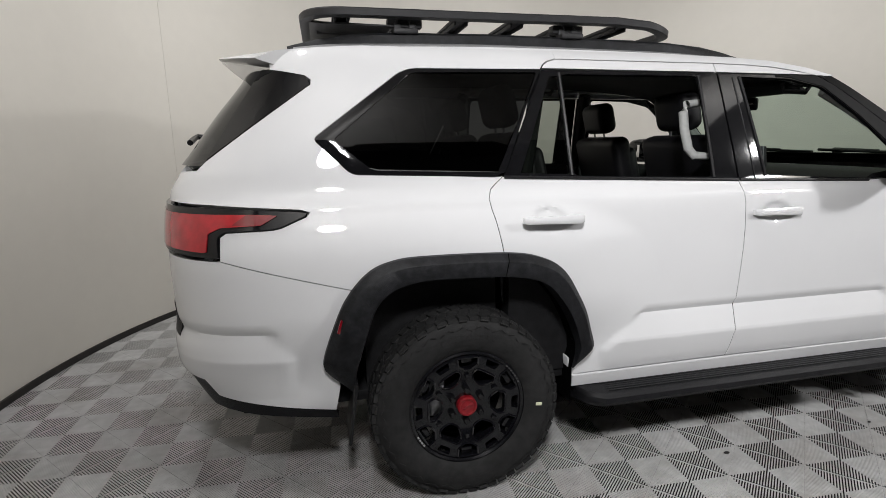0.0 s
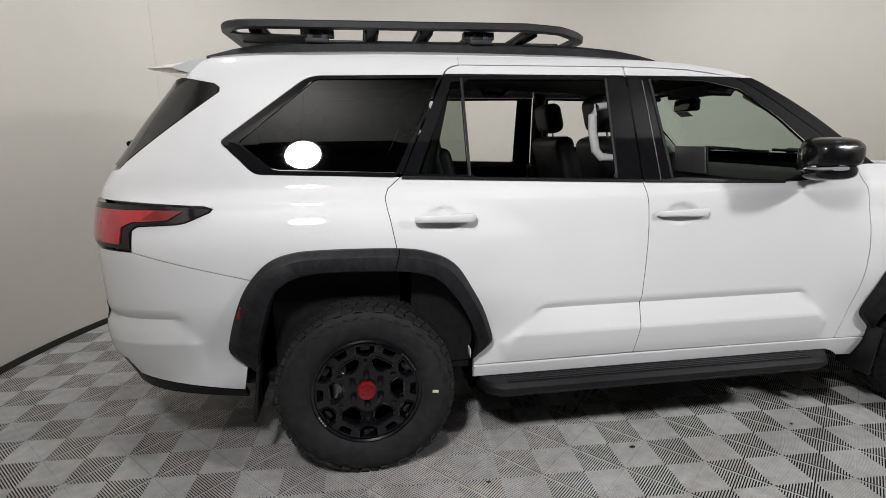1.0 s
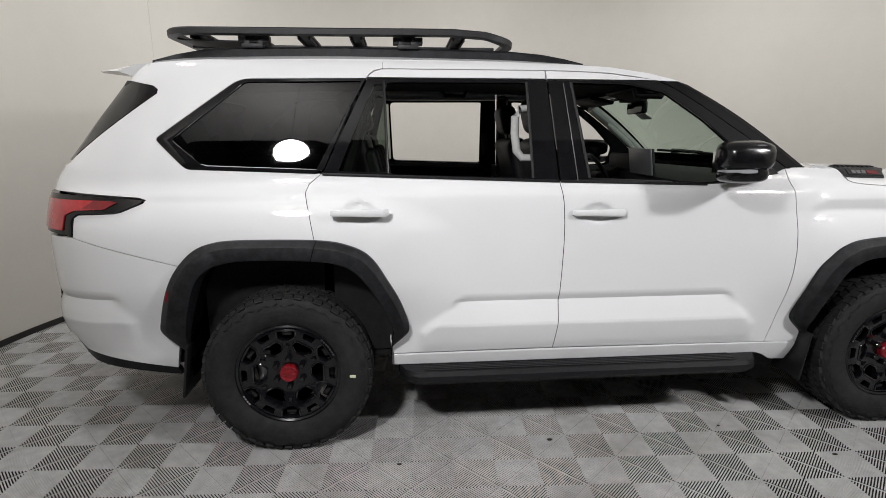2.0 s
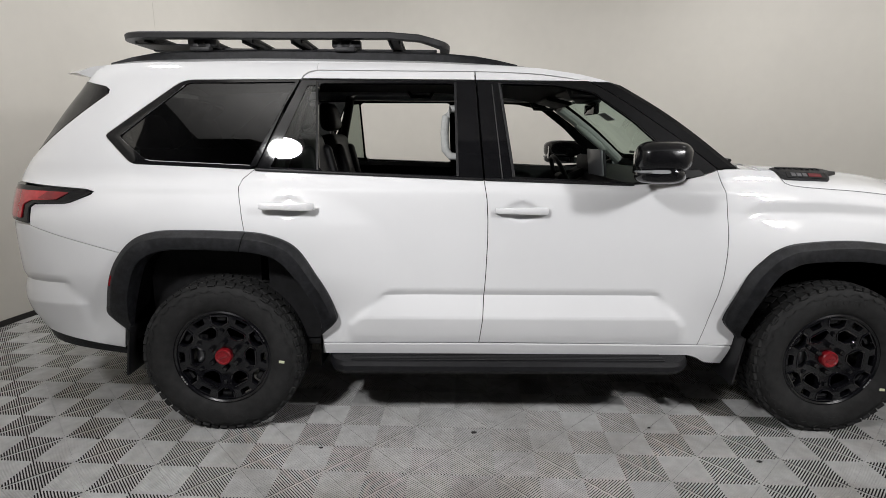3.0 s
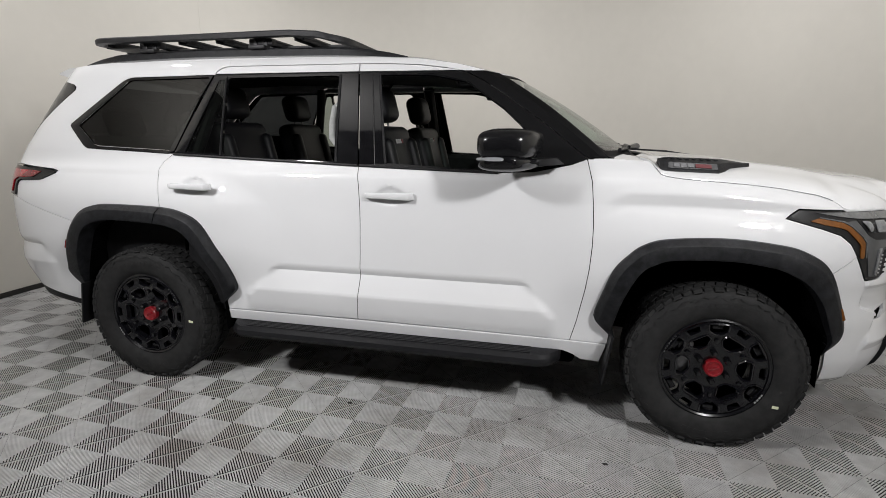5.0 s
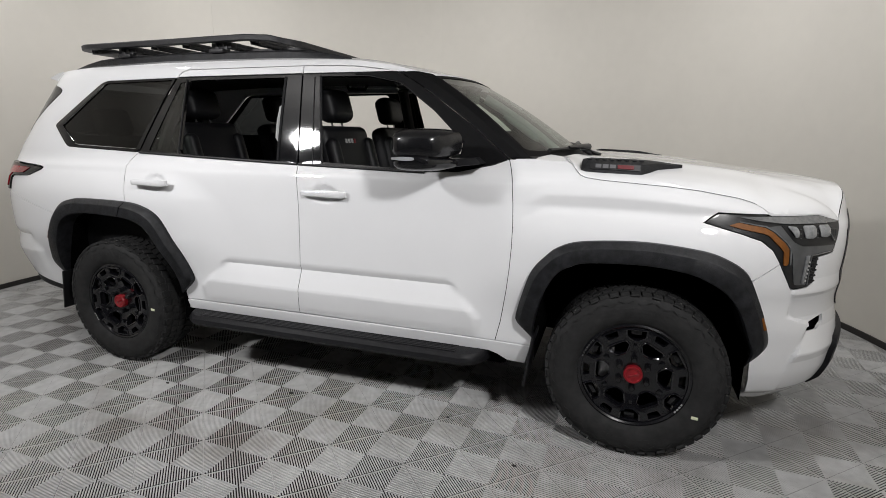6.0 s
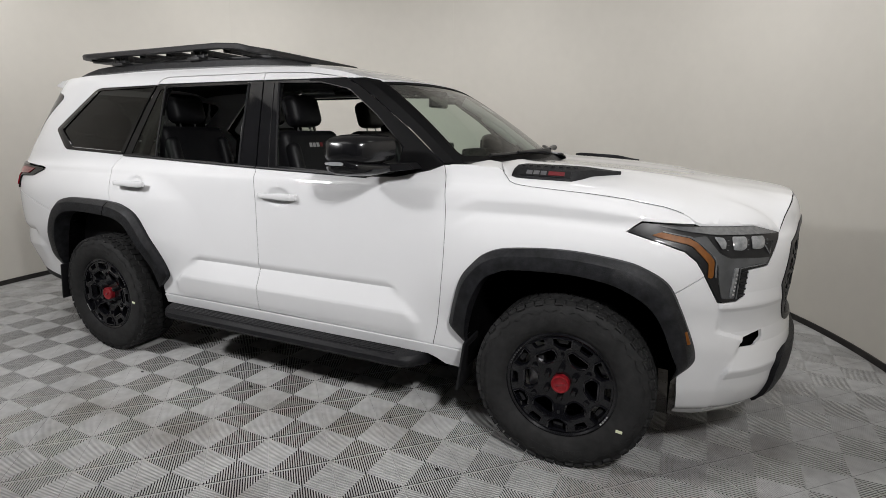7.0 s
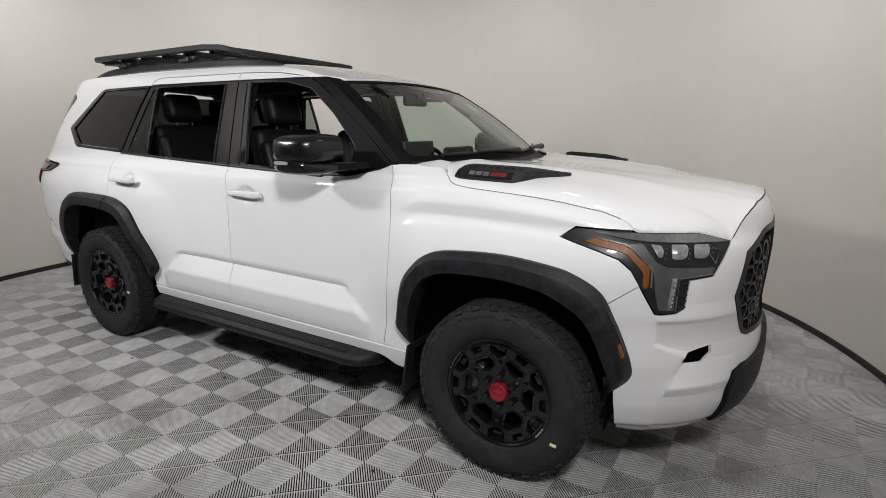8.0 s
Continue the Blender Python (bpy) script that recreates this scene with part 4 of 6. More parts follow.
# white bumpers: each one piece from flare to flare
SR = s_rear(0.0, 0.8)
up = [(-0.4545, 0.937), (-0.913, 1.0648), (s_rear(0.50), 1.074)]
dn = [(s_rear(0.50), 0.60), (-1.03, 0.575), (-0.985, 0.500), (-0.93, 0.490), (-0.675, 0.445), (-0.532, 0.420), (-0.510, 0.530)] + FLARE_R_MID[1:4] + [(-0.465, 0.875)]
for side in (-1, 1):
    panel("rear_bumper", up + dn, WHITE, car, side, step=0.02, stepv=0.0125, gap=0.001, lines=[p[0] for p in SCALLOP_REAR])
    panel("bumper_pad", [(s_rear(0.66), 0.735), (s_rear(0.50), 0.74), (s_rear(0.50), 0.86), (s_rear(0.60), 0.85), (s_rear(0.68), 0.79)], PLASTIC, car, side, out=0.003, gap=0)
    panel("rear_bumper_valance", [(s_rear(0.02), 0.60), (s_rear(0.50), 0.595), (-1.03, 0.570), (-0.985, 0.495), (-0.93, 0.485), (-0.675, 0.440), (-0.535, 0.415), (-0.52, 0.375), (-0.70, 0.40), (-0.95, 0.43), (s_rear(0.5), 0.44), (s_rear(0.02), 0.44)],
          PLASTIC, car, side, out=-0.004, step=0.06)
    panel("rear_bumper_step", [(s_rear(0.50) + 0.002, 1.06), (s_rear(0.50) + 0.002, 0.60), (s_rear(0.01), 0.60), (s_rear(0.01), 0.82), (s_rear(0.45), 0.86)], PLASTIC, car, side, out=-0.006, step=0.08)
    panel("tailgate", [(s_rear(0.60, 1.3), 1.365), (s_rear(0.60), 1.27), (s_rear(0.42), 1.265), (s_rear(0.42), 1.09), (s_rear(0.50), 1.07), (s_rear(0.45), 0.87), (s_rear(0.002), 0.83), (s_rear(0.002), 1.40), (s_rear(0.60, 1.38), 1.40)], WHITE, car, side, step=0.06)
# rear window, tilted forward
def rear_glass(u, v):
    z = 1.40 + 0.37 * v
    y = u * (0.70 - 0.10 * v)
    b = 0.80 - 0.12 * v
    return (-0.3 - spline(TAIL, z) * (1 - min(1, abs(y) / b) ** 4) ** 0.25 - 0.035 * (1 - (abs(y) / b) ** 2.5), y, z)
part("rear_window", sheet([(-1, 0), (1, 0), (1, 1), (-1, 1)], rear_glass, 0.1, [], 0.0, flip=True), PRIVACY, car, "dark tailgate glass")
bm = bmesh.new()
rings = []
for k in range(17):
    y = -0.62 + 1.24 * k / 16
    tip = -0.918 - 0.03 * (1 - (y / 0.48) ** 2) if abs(y) < 0.48 else -0.918 + (abs(y) - 0.48) * 1.1
    ln = -0.60 - tip
    zt = 1.874 - 0.03 * (y / 0.62) ** 2
    rings.append([(-0.60, y, zt + 0.004), (-0.60 - 0.5 * ln, y, zt - 0.004), (tip + 0.012, y, zt - 0.028), (tip, y, zt - 0.034), (tip + 0.015, y, zt - 0.041), (-0.60 - 0.6 * ln, y, zt - 0.056), (-0.60 - 0.2 * ln, y, zt - 0.066)])
loft(bm, rings)
bmesh.ops.recalc_face_normals(bm, faces=bm.faces[:])
part("roof_spoiler", bm, WHITE, car, sharp=40)
bm = bmesh.new()
tube(bm, [(-1.06, 0.0, 1.515), (-1.125, -0.01, 1.52), (-1.128, -0.05, 1.515), (-1.095, -0.32, 1.49)], 0.013, 8)
part("rear_wiper", bm, SATIN_BLACK, car)

# front bumper in one piece, with the grille's opening
def mirror_s(poly):
    return poly + [(2 * NOSE_S - s, z) for s, z in poly[::-1] if abs(s - NOSE_S) > 1e-4]


GRILLE = [(NOSE_S, 0.655), (s_front(0.44), 0.690), (s_front(0.475), 0.705), (s_front(0.560), 0.885), (s_front(0.525), 1.060), (s_front(0.40), 1.125), (s_front(0.34), 1.135), (NOSE_S, 1.140)]
SLOT = rounded([(3.776, 0.634), (3.842, 0.634), (3.872, 0.662), (3.874, 0.696), (3.835, 0.687), (3.797, 0.674)], 0.006)
bump = [(3.556, 0.512), (3.560, 0.460), (3.590, 0.280), (3.68, 0.274), (3.80, 0.284), (3.90, 0.290), (3.925, 0.30), (3.945, 0.39), (3.948, 0.49), (3.974, 0.568), (4.03, 0.584), (s_front(0.40), 0.58), (s_front(0.2), 0.605), (NOSE_S, 0.61)]
bump_top = [(NOSE_S, 1.243), (4.30, 1.241), (4.128, 1.232), (4.032, 1.209), (3.98, 1.187), (3.944, 1.162), (3.902, 1.107), (3.852, 0.984), (3.780, 0.974), (3.775, 0.864), (3.752, 0.847), (3.683, 0.840), (3.634, 0.927), (3.621, 0.951), (3.522, 0.874), (3.470, 0.838),
            (3.496, 0.785), (3.550, 0.690), (3.590, 0.610), (3.585, 0.568)]
for side in (-1, 1):
    panel("front_bumper", bump + [(NOSE_S, 0.655)] + GRILLE[1:] + bump_top, WHITE, car, side, step=0.007, stepv=0.006, rim=0.012, holes=[SLOT], gap=0.001, lines=[p[0] for p in SCALLOP_FRONT])
    part("bumper_slot", sheet(inset(SLOT, -0.035), skin(side, -0.034), 0.05, [], 0.0, flip=side > 0), LINER, car)
    panel("front_valance", [(3.928, 0.304), (3.947, 0.39), (3.950, 0.49), (3.976, 0.566), (4.03, 0.582), (s_front(0.40), 0.59), (NOSE_S, 0.612), (NOSE_S, 0.33), (4.10, 0.30), (3.97, 0.295)][::-1],
          PLASTIC, car, side, out=0.02, step=0.04)
    grl = panel("grille", GRILLE[::-1], PLASTIC, car, side, out=-0.035, gap=0.0, step=0.06, label="black honeycomb grille")
    ringp = inset(GRILLE[::-1], 0.022)
    part("grille_frame", sheet(GRILLE[::-1], skin(side, 0.004), 0.05, [ringp], 0.02, flip=side > 0), SATIN_BLACK, grl)
    for r in range(6):
        for c in range(6):
            s0, z0 = s_front(0.52 - 0.105 * c - 0.052 * (r % 2)), 0.72 + 0.078 * r
            if s0 > NOSE_S - 0.01 or z0 > 1.10 or s0 < s_front(0.56 - max(0, 0.885 - z0) * 0.4) + 0.02:
                continue
            hexo = [(s0 + 0.050 * math.cos(radians(60 * q)), z0 + 0.046 * math.sin(radians(60 * q))) for q in range(6)]
            hexi = [(s0 + 0.036 * math.cos(radians(60 * q)), z0 + 0.032 * math.sin(radians(60 * q))) for q in range(6)]
            part("grille_cell", sheet(hexo, skin(side, -0.008), 0.2, [hexi], 0.02, flip=side > 0), SATIN_BLACK, grl)

# hood, roof and windscreen
HOOD_C = [(2.40, 1.370), (2.8, 1.366), (3.2, 1.345), (3.6, 1.305), (3.85, 1.264), (4.0, 1.235), (4.05, 1.22)]
HOOD_E = [(2.40, 1.37), (2.742, 1.350), (2.764, 1.336), (2.782, 1.310), (2.802, 1.289), (2.832, 1.278), (2.902, 1.270), (3.06, 1.259), (3.16, 1.252), (3.30, 1.238), (3.46, 1.211), (3.515, 1.193), (3.552, 1.175), (3.574, 1.158), (3.60, 1.149), (3.79, 1.145), (3.81, 1.140), (3.900, 1.112)]
SEAM = [(3.902, 1.111), (3.944, 1.166), (3.98, 1.191), (4.032, 1.213), (4.128, 1.236), (4.30, 1.245), (NOSE_S, 1.247)]
side_line = [(x, -body(x, lin(HOOD_E, x), -0.0005)[1]) for x in [2.776 + 1.124 * k / 90 for k in range(91)]]
front_line = [(-p[1], p[0], z) for s, z in ((SEAM[0][0] + (NOSE_S - SEAM[0][0]) * k / 40, lin(SEAM, SEAM[0][0] + (NOSE_S - SEAM[0][0]) * k / 40)) for k in range(41)) for p in [body(s, z, -0.002)]]
Y_CORNER = front_line[0][0]


def plan_half(x):
    return lin([(2.4, side_line[0][1])] + side_line, x)


def hood_plain(x, y):
    e = min(1.0, abs(y) / plan_half(x))
    c, g = spline(HOOD_C, x), lin(HOOD_E, x)
    ridge = 0.009 * math.exp(-((abs(y) - 0.50 + 0.06 * (x - 2.8)) / 0.09) ** 2) * smooth(4.0, 3.5, x)
    return g + (c - g) * (1 - e ** 2.2) ** 0.6 + ridge - 0.018 * (1 - smooth(0.0, 0.45, abs(y))) * smooth(3.9, 3.3, x)


def hood_z(x, y):
    """The bonnet's height: a crowned sheet that comes down to the shut line over the grille."""
    z = hood_plain(x, y)
    if abs(y) < Y_CORNER:
        pts = front_line[::-1]
        xb, zb = lin([(p[0], p[1]) for p in pts], abs(y)), lin([(p[0], p[2]) for p in pts], abs(y))
        z += smooth(xb - 0.30, xb, x) * (zb - hood_plain(xb, y))
    return z


half = [(2.755, 0.800)] + side_line + [(x, y) for y, x, z in front_line[1:-1]]
hood_poly = [(x, -y) for x, y in half] + [(front_line[-1][1], 0.0)] + [(x, y) for x, y in half[::-1]] + [(2.70, 0.66), (2.80, 0.4), (2.86, 0.15), (2.86, -0.15), (2.80, -0.4), (2.70, -0.66)]
part("hood", sheet(hood_poly, lambda x, y: (x, y, hood_z(x, y)), 0.03, [], 0.012, inward=(0, 0, -1)), WHITE, car, "white bonnet with two raised shoulders")

# black hairlines that stand for the shade in the bonnet's shut lines
for side in (-1, 1):
    bm = bmesh.new()
    tube(bm, [Vector((x, side * (y + 0.0012), lin(HOOD_E, x) - 0.0006)) for x, y in side_line[:62:2]], 0.0009, 6)
    part("hood_gap_shade", bm, LINER, car)
    bm = bmesh.new()
    tube(bm, [Vector((x + 0.002, side * y, z - 0.003)) for y, x, z in front_line[:-1]], 0.0016, 6)
    part("hood_gap_shade", bm, LINER, car)

# the wings' inner tops, between bonnet corner and windscreen
for side in (-1, 1):
    top = [(2.50, 0.822), (2.762, 0.826), (2.752, 0.798), (2.705, 0.668), (2.645, 0.674), (2.612, 0.74), (2.578, 0.803)]
    bm = sheet([(x, side * y) for x, y in (top if side > 0 else top[::-1])][::-1], lambda x, y: (x, y, 1.352 - 0.02 * smooth(2.62, 2.77, x) + (0.826 - abs(y)) * 0.13), 0.04, [], 0.01, inward=(0, 0, -1))
    part("wing_top", bm, WHITE, car)

ROOF_C = [(-0.80, 1.872), (-0.4, 1.915), (0.3, 1.930), (1.0, 1.925), (1.5, 1.900), (1.8, 1.852), (2.0, 1.806), (2.08, 1.784)]


def header_x(y):
    return 2.07 - 0.055 * (y / 0.6) ** 2


def roof_z(x, y):
    return spline(ROOF_C, x) - 0.035 * (y / 0.645) ** 2 - 0.024 * smooth(0.50, 0.64, abs(y)) * smooth(2.1, 1.7, x)


rp = [(-0.62, -0.63), (1.90, -0.61)] + [(header_x(y), y) for y in (-0.59, -0.45, -0.3, -0.15, 0, 0.15, 0.3, 0.45, 0.59)] + [(1.90, 0.61), (-0.62, 0.63)]
part("roof", sheet(rp, lambda x, y: (x, y, roof_z(x, y)), 0.06, [], 0.012, inward=(0, 0, -1)), WHITE, car)


def screen(u, v, out=0.0):
    y = u * (0.83 - 0.175 * v)
    xb, xt = 2.76 - 0.20 * u * u, 2.07 - 0.055 * u * u
    b = math.sin(math.pi * v)
    return (xb + (xt - xb) * v - 0.006 * b + out * 0.5, y, 1.350 + 0.008 * u * u + (0.436 - 0.033 * u * u) * v + 0.026 * b + out * 0.8)


part("windscreen", sheet([(-0.97, 0.02), (0.97, 0.02), (0.96, 0.972), (-0.96, 0.972)], screen, 0.1, [], 0.0), CLEAR, car, "clear faintly green windscreen")
wo, wi = [(-0.985, 0.0), (0.985, 0.0), (0.975, 0.975), (-0.975, 0.975)], [(-0.962, 0.06), (0.962, 0.06), (0.955, 0.94), (-0.955, 0.94)]
part("windscreen_border", sheet(wo, lambda u, v: screen(u, v, 0.003), 0.06, [rounded(wi, 0.06)], 0.006), PILLAR, car, "black ceramic border of the windscreen")
for side in (-1, 1):
    bm = bmesh.new()
    rows = []
    for k in range(13):
        v = k / 12
        o = Vector(screen(0.985 * -side * -1, v, 0.004))
        x, z = 2.470 + (1.845 - 2.470) * v, 0
        line = [(1.842, 1.779), (1.93, 1.738), (2.055, 1.660), (2.27, 1.513), (2.474, 1.354)]
        z = float(np.interp(x, [p[0] for p in line], [p[1] for p in line]))
        i = Vector(body(x, z, 0.004, side))
        m = o.lerp(i, 0.5) + Vector((0.006, side * 0.012, 0.008))
        inner = o.lerp(i, 0.5) + Vector((-0.02, -side * 0.035, -0.02))
        rows.append([tuple(o), tuple(o.lerp(m, 0.6)), tuple(m), tuple(m.lerp(i, 0.5)), tuple(i), tuple(inner)])
    loft(bm, rows)
    bmesh.ops.recalc_face_normals(bm, faces=bm.faces[:])
    part("a_pillar", bm, PILLAR, car)
# cowl panel between hood and windscreen
bm = bmesh.new()
rows = []
for k in range(25):
    u = -1 + 2 * k / 24
    a = Vector(screen(u * 0.985, 0.015, 0.002))
    b = Vector((2.80 + 0.07 * (1 - u * u) - 0.05 * smooth(0.9, 1, abs(u)), u * 0.80, 1.318))
    rows.append([tuple(a), tuple(a.lerp(b, 0.5) + Vector((0, 0, -0.015))), tuple(b)])
loft(bm, rows, closed=False)
bmesh.ops.recalc_face_normals(bm, faces=bm.faces[:])
part("cowl", bm, PLASTIC, car)
for y0, y1 in ((-0.62, 0.02), (0.08, 0.70)):
    bm = bmesh.new()
    pts = [Vector(screen(-(y0 + (y1 - y0) * k / 8) / -0.81, 0.035 + 0.03 * k / 8, 0.022)) for k in range(9)]
    tube(bm, pts, 0.010, 6)
    tube(bm, [pts[7] + Vector((0.06, 0.02, -0.004)), pts[6] + Vector((0.035, 0, 0.002)), pts[3] + Vector((0.008, 0, 0.006))], [0.020, 0.014, 0.009], 8)
    part("wiper", bm, SATIN_BLACK, car)


# ---------------------------------------------------------------- wheels
def bent_bar(bm, pts, widths, y0, y1, bevel=0.003):
    """A flat spoke through (x, z) points with given widths, from depth y0 (back) to y1 (face)."""
    p = [Vector(q) for q in pts]
    left, right = [], []
    for i, q in enumerate(p):
        d = (p[min(i + 1, len(p) - 1)] - p[max(i - 1, 0)]).normalized()
        n = Vector((-d.y, d.x))
        left.append(q + n * widths[i] / 2)
        right.append(q - n * widths[i] / 2)
    rings = []
    for l, r in zip(left, right):
        m = (l + r) / 2
        li, ri = l.lerp(m, 0.25), r.lerp(m, 0.25)
        rings.append([(l.x, y0, l.y), (l.x, y1 + bevel * 2, l.y), (li.x, y1, li.y), (ri.x, y1, ri.y), (r.x, y1 + bevel * 2, r.y), (r.x, y0, r.y)])
    return loft(bm, rings)


def wheel(letters, mark):
    """An off-road wheel about the y axis; its outer face looks to -y. letters and mark: bearings of the rim's lettering and the tyre's paint mark."""
    spin = 0
    top = new("wheel")
    top.parent = car
    R = 0.401
    bm = bmesh.new()
    prof = [(0.236, -0.100), (0.246, -0.118), (0.266, -0.132), (0.296, -0.140), (0.327, -0.141), (0.354, -0.136), (0.375, -0.126), (0.387, -0.112), (0.393, -0.09),
            (0.394, -0.03), (0.394, 0.03), (0.393, 0.09), (0.387, 0.112), (0.374, 0.128), (0.345, 0.138), (0.30, 0.138), (0.26, 0.126), (0.236, 0.10)]
    lathe(bm, prof, 96)
    bmesh.ops.recalc_face_normals(bm, faces=bm.faces[:])
    tyre = part("tyre", bm, RUBBER, top, "black all-terrain tyre with chunky tread blocks")
    # tread: four rows of staggered blocks and the shoulder lugs
    bm = bmesh.new()
    n = 54
    for k in range(n):
        for row, (yc, w, off, tw) in enumerate(((-0.104, 0.036, 0.0, 10), (-0.058, 0.044, 0.5, -18), (-0.004, 0.050, 0.15, 16), (0.052, 0.044, 0.6, -18), (0.100, 0.036, 0.1, 10))):
            a = 2 * math.pi * (k + off) / n
            rr = R - (0.008 if row in (0, 4) else 0.003)
            m = Matrix.Rotation(-a, 4, "Y") @ Matrix.Translation((rr - 0.004, yc, 0)) @ Matrix.Rotation(radians(tw), 4, "X")
            bmesh.ops.create_cube(bm, size=1.0, matrix=m @ Matrix.Diagonal((0.016, w, 2 * math.pi * R / n * 0.80, 1)))
        for sgn in (-1, 1):
            if k % 2 == 0:
                a = 2 * math.pi * (k + (0.0 if sgn < 0 else 0.1)) / n
                m = Matrix.Rotation(-a, 4, "Y") @ Matrix.Translation((0.375, sgn * 0.1215, 0)) @ Matrix.Rotation(radians(-sgn * 52), 4, "Z")
                bmesh.ops.create_cube(bm, size=1.0, matrix=m @ Matrix.Diagonal((0.007, 0.026, 0.034, 1)))
    tagged(part("tread", bm, RUBBER, top), kind="stuff")
    # raised wavy ring and lettering band on the sidewall
    bm = bmesh.new()
    for k in range(60):
        a = 2 * math.pi * k / 60
        r = 0.352 + (0.005 if k % 3 else -0.004)
        m = Matrix.Rotation(-a, 4, "Y") @ Matrix.Translation((r, -0.1395, 0)) @ Matrix.Rotation(radians(25 if k % 2 else -25), 4, "Y")
        bmesh.ops.create_cube(bm, size=1.0, matrix=m @ Matrix.Diagonal((0.0035, 0.0026, 0.026, 1)))
    for a0 in (70, 250):
        for k in range(9):
            a = radians(a0 + k * 5)
            m = Matrix.Rotation(-a, 4, "Y") @ Matrix.Translation((0.318, -0.1405, 0))
            bmesh.ops.create_cube(bm, size=1.0, matrix=m @ Matrix.Diagonal((0.020, 0.003, 0.016, 1)))
    tagged(part("sidewall_relief", bm, RUBBER, top), kind="stuff")
    bm = bmesh.new()
    a = radians(mark)
    block(bm, (0.306 * math.cos(a), -0.1425, 0.306 * math.sin(a)), (0.028, 0.003, 0.014), 0.0014, Matrix.Rotation(radians(6), 3, "Y"))
    part("paint_mark", bm, YELLOW, top, "small pale yellow paint mark")
    # rim barrel
    bm = bmesh.new()
    lathe(bm, [(0.246, -0.112), (0.248, -0.120), (0.240, -0.124), (0.232, -0.118), (0.226, -0.10), (0.215, -0.04), (0.205, 0.06), (0.215, 0.11), (0.236, 0.115)], 72)
    bmesh.ops.recalc_face_normals(bm, faces=bm.faces[:])
    rim = part("rim", bm, RIM, top, "matt black alloy rim with forked spokes")
    bm = bmesh.new()
    lathe(bm, [(0.0, -0.03), (0.165, -0.03), (0.172, -0.02), (0.172, 0.0), (0.0, 0.0)], 48)
    bmesh.ops.remove_doubles(bm, verts=bm.verts[:], dist=1e-5)
    part("brake_disc", bm, LINER, top)
    bm = bmesh.new()
    block(bm, (-0.12, -0.045, 0.03), (0.07, 0.05, 0.16), 0.012)
    part("brake_caliper", bm, STEEL, top)
    # the face: one casting with six inner and six outer windows, dished towards the hub
    def pol(r, d):
        return (r * math.cos(radians(d)), r * math.sin(radians(d)))

    def dish(u, v):
        r = math.hypot(u, v)
        return (u, -0.086 - 0.030 * smooth(0.09, 0.20, r) + 0.006 * smooth(0.225, 0.24, r), v)
    holes, frames = [], []
    for k in range(6):
        c0 = 60 * k + 90 + spin
        inner = rounded([pol(r, c0 + 30 + d) for r, d in ((0.104, -11), (0.104, 11), (0.146, 21), (0.172, 15), (0.172, -15), (0.146, -21))], 0.012)
        outer = rounded([pol(r, c0 + d) for r, d in ((0.168, -5), (0.168, 5), (0.190, 12.5), (0.226, 11.5), (0.226, -11.5), (0.190, -12.5))], 0.006)
        slot = rounded([pol(r, c0 + 30 + d) for r, d in ((0.193, -7), (0.193, 7), (0.222, 8), (0.222, -8))], 0.005)
        holes += [inner, outer, slot]
        frames.append((inner, outer, slot))
    disc = [pol(0.238, 360 * k / 96) for k in range(96)]
    part("rim_face", sheet(disc, dish, 0.03, holes, 0.035, inward=(0, 1, 0), flip=False), RIM, top, sharp=28)
    for inner, outer, slot in frames:
        for loop, w in ((inner, 0.0042), (outer, 0.0042)):
            bm = bmesh.new()
            pts = [Vector(dish(*p)) + Vector((0, -0.001, 0)) for p in loop]
            tube(bm, pts + [pts[0]], w, 6, False)
            part("window_edge", bm, RIM_EDGE, top)
    for k in range(6):
        c0 = 60 * k + 90 + spin
        bm = bmesh.new()
        p = pol(0.205, c0)
        block(bm, (p[0], -0.085, p[1]), (0.030, 0.03, 0.050), 0.006, Matrix.Rotation(-radians(c0), 3, "Y"))
        part("spoke_pad", bm, RIM, top)
        bm = bmesh.new()
        p = pol(0.136, c0)
        block(bm, (p[0], -0.1035, p[1]), (0.022, 0.012, 0.016), 0.003, Matrix.Rotation(-radians(c0), 3, "Y"))
        part("spoke_boss", bm, RIM, top)
        b = radians(c0)
        bm = bmesh.new()
        lathe(bm, [(0.0, -0.113), (0.010, -0.113), (0.0140, -0.107), (0.0140, -0.07)], 10, (0.070 * math.cos(b), 0, 0.070 * math.sin(b)))
        bmesh.ops.remove_doubles(bm, verts=bm.verts[:], dist=1e-5)
        part("lug_nut", bm, GLOSS_BLACK, top)
    bm = bmesh.new()
    lathe(bm, [(0.0, -0.085), (0.085, -0.085), (0.092, -0.078), (0.092, -0.05)], 48)
    bmesh.ops.remove_doubles(bm, verts=bm.verts[:], dist=1e-5)
    part("hub", bm, RIM, top)
    bm = bmesh.new()
    lathe(bm, [(0.0, -0.112), (0.030, -0.112), (0.033, -0.116), (0.038, -0.116), (0.042, -0.110), (0.042, -0.08)], 40)
    bmesh.ops.remove_doubles(bm, verts=bm.verts[:], dist=1e-5)
    cap = part("centre_cap", bm, RED, top, "red centre cap")
    bm = bmesh.new()
    block(bm, (0, -0.1125, 0.0), (0.042, 0.003, 0.012), 0.001, Matrix.Rotation(radians(-25), 3, "Y"))
    part("cap_emblem", bm, DARK_RED_LENS, top)
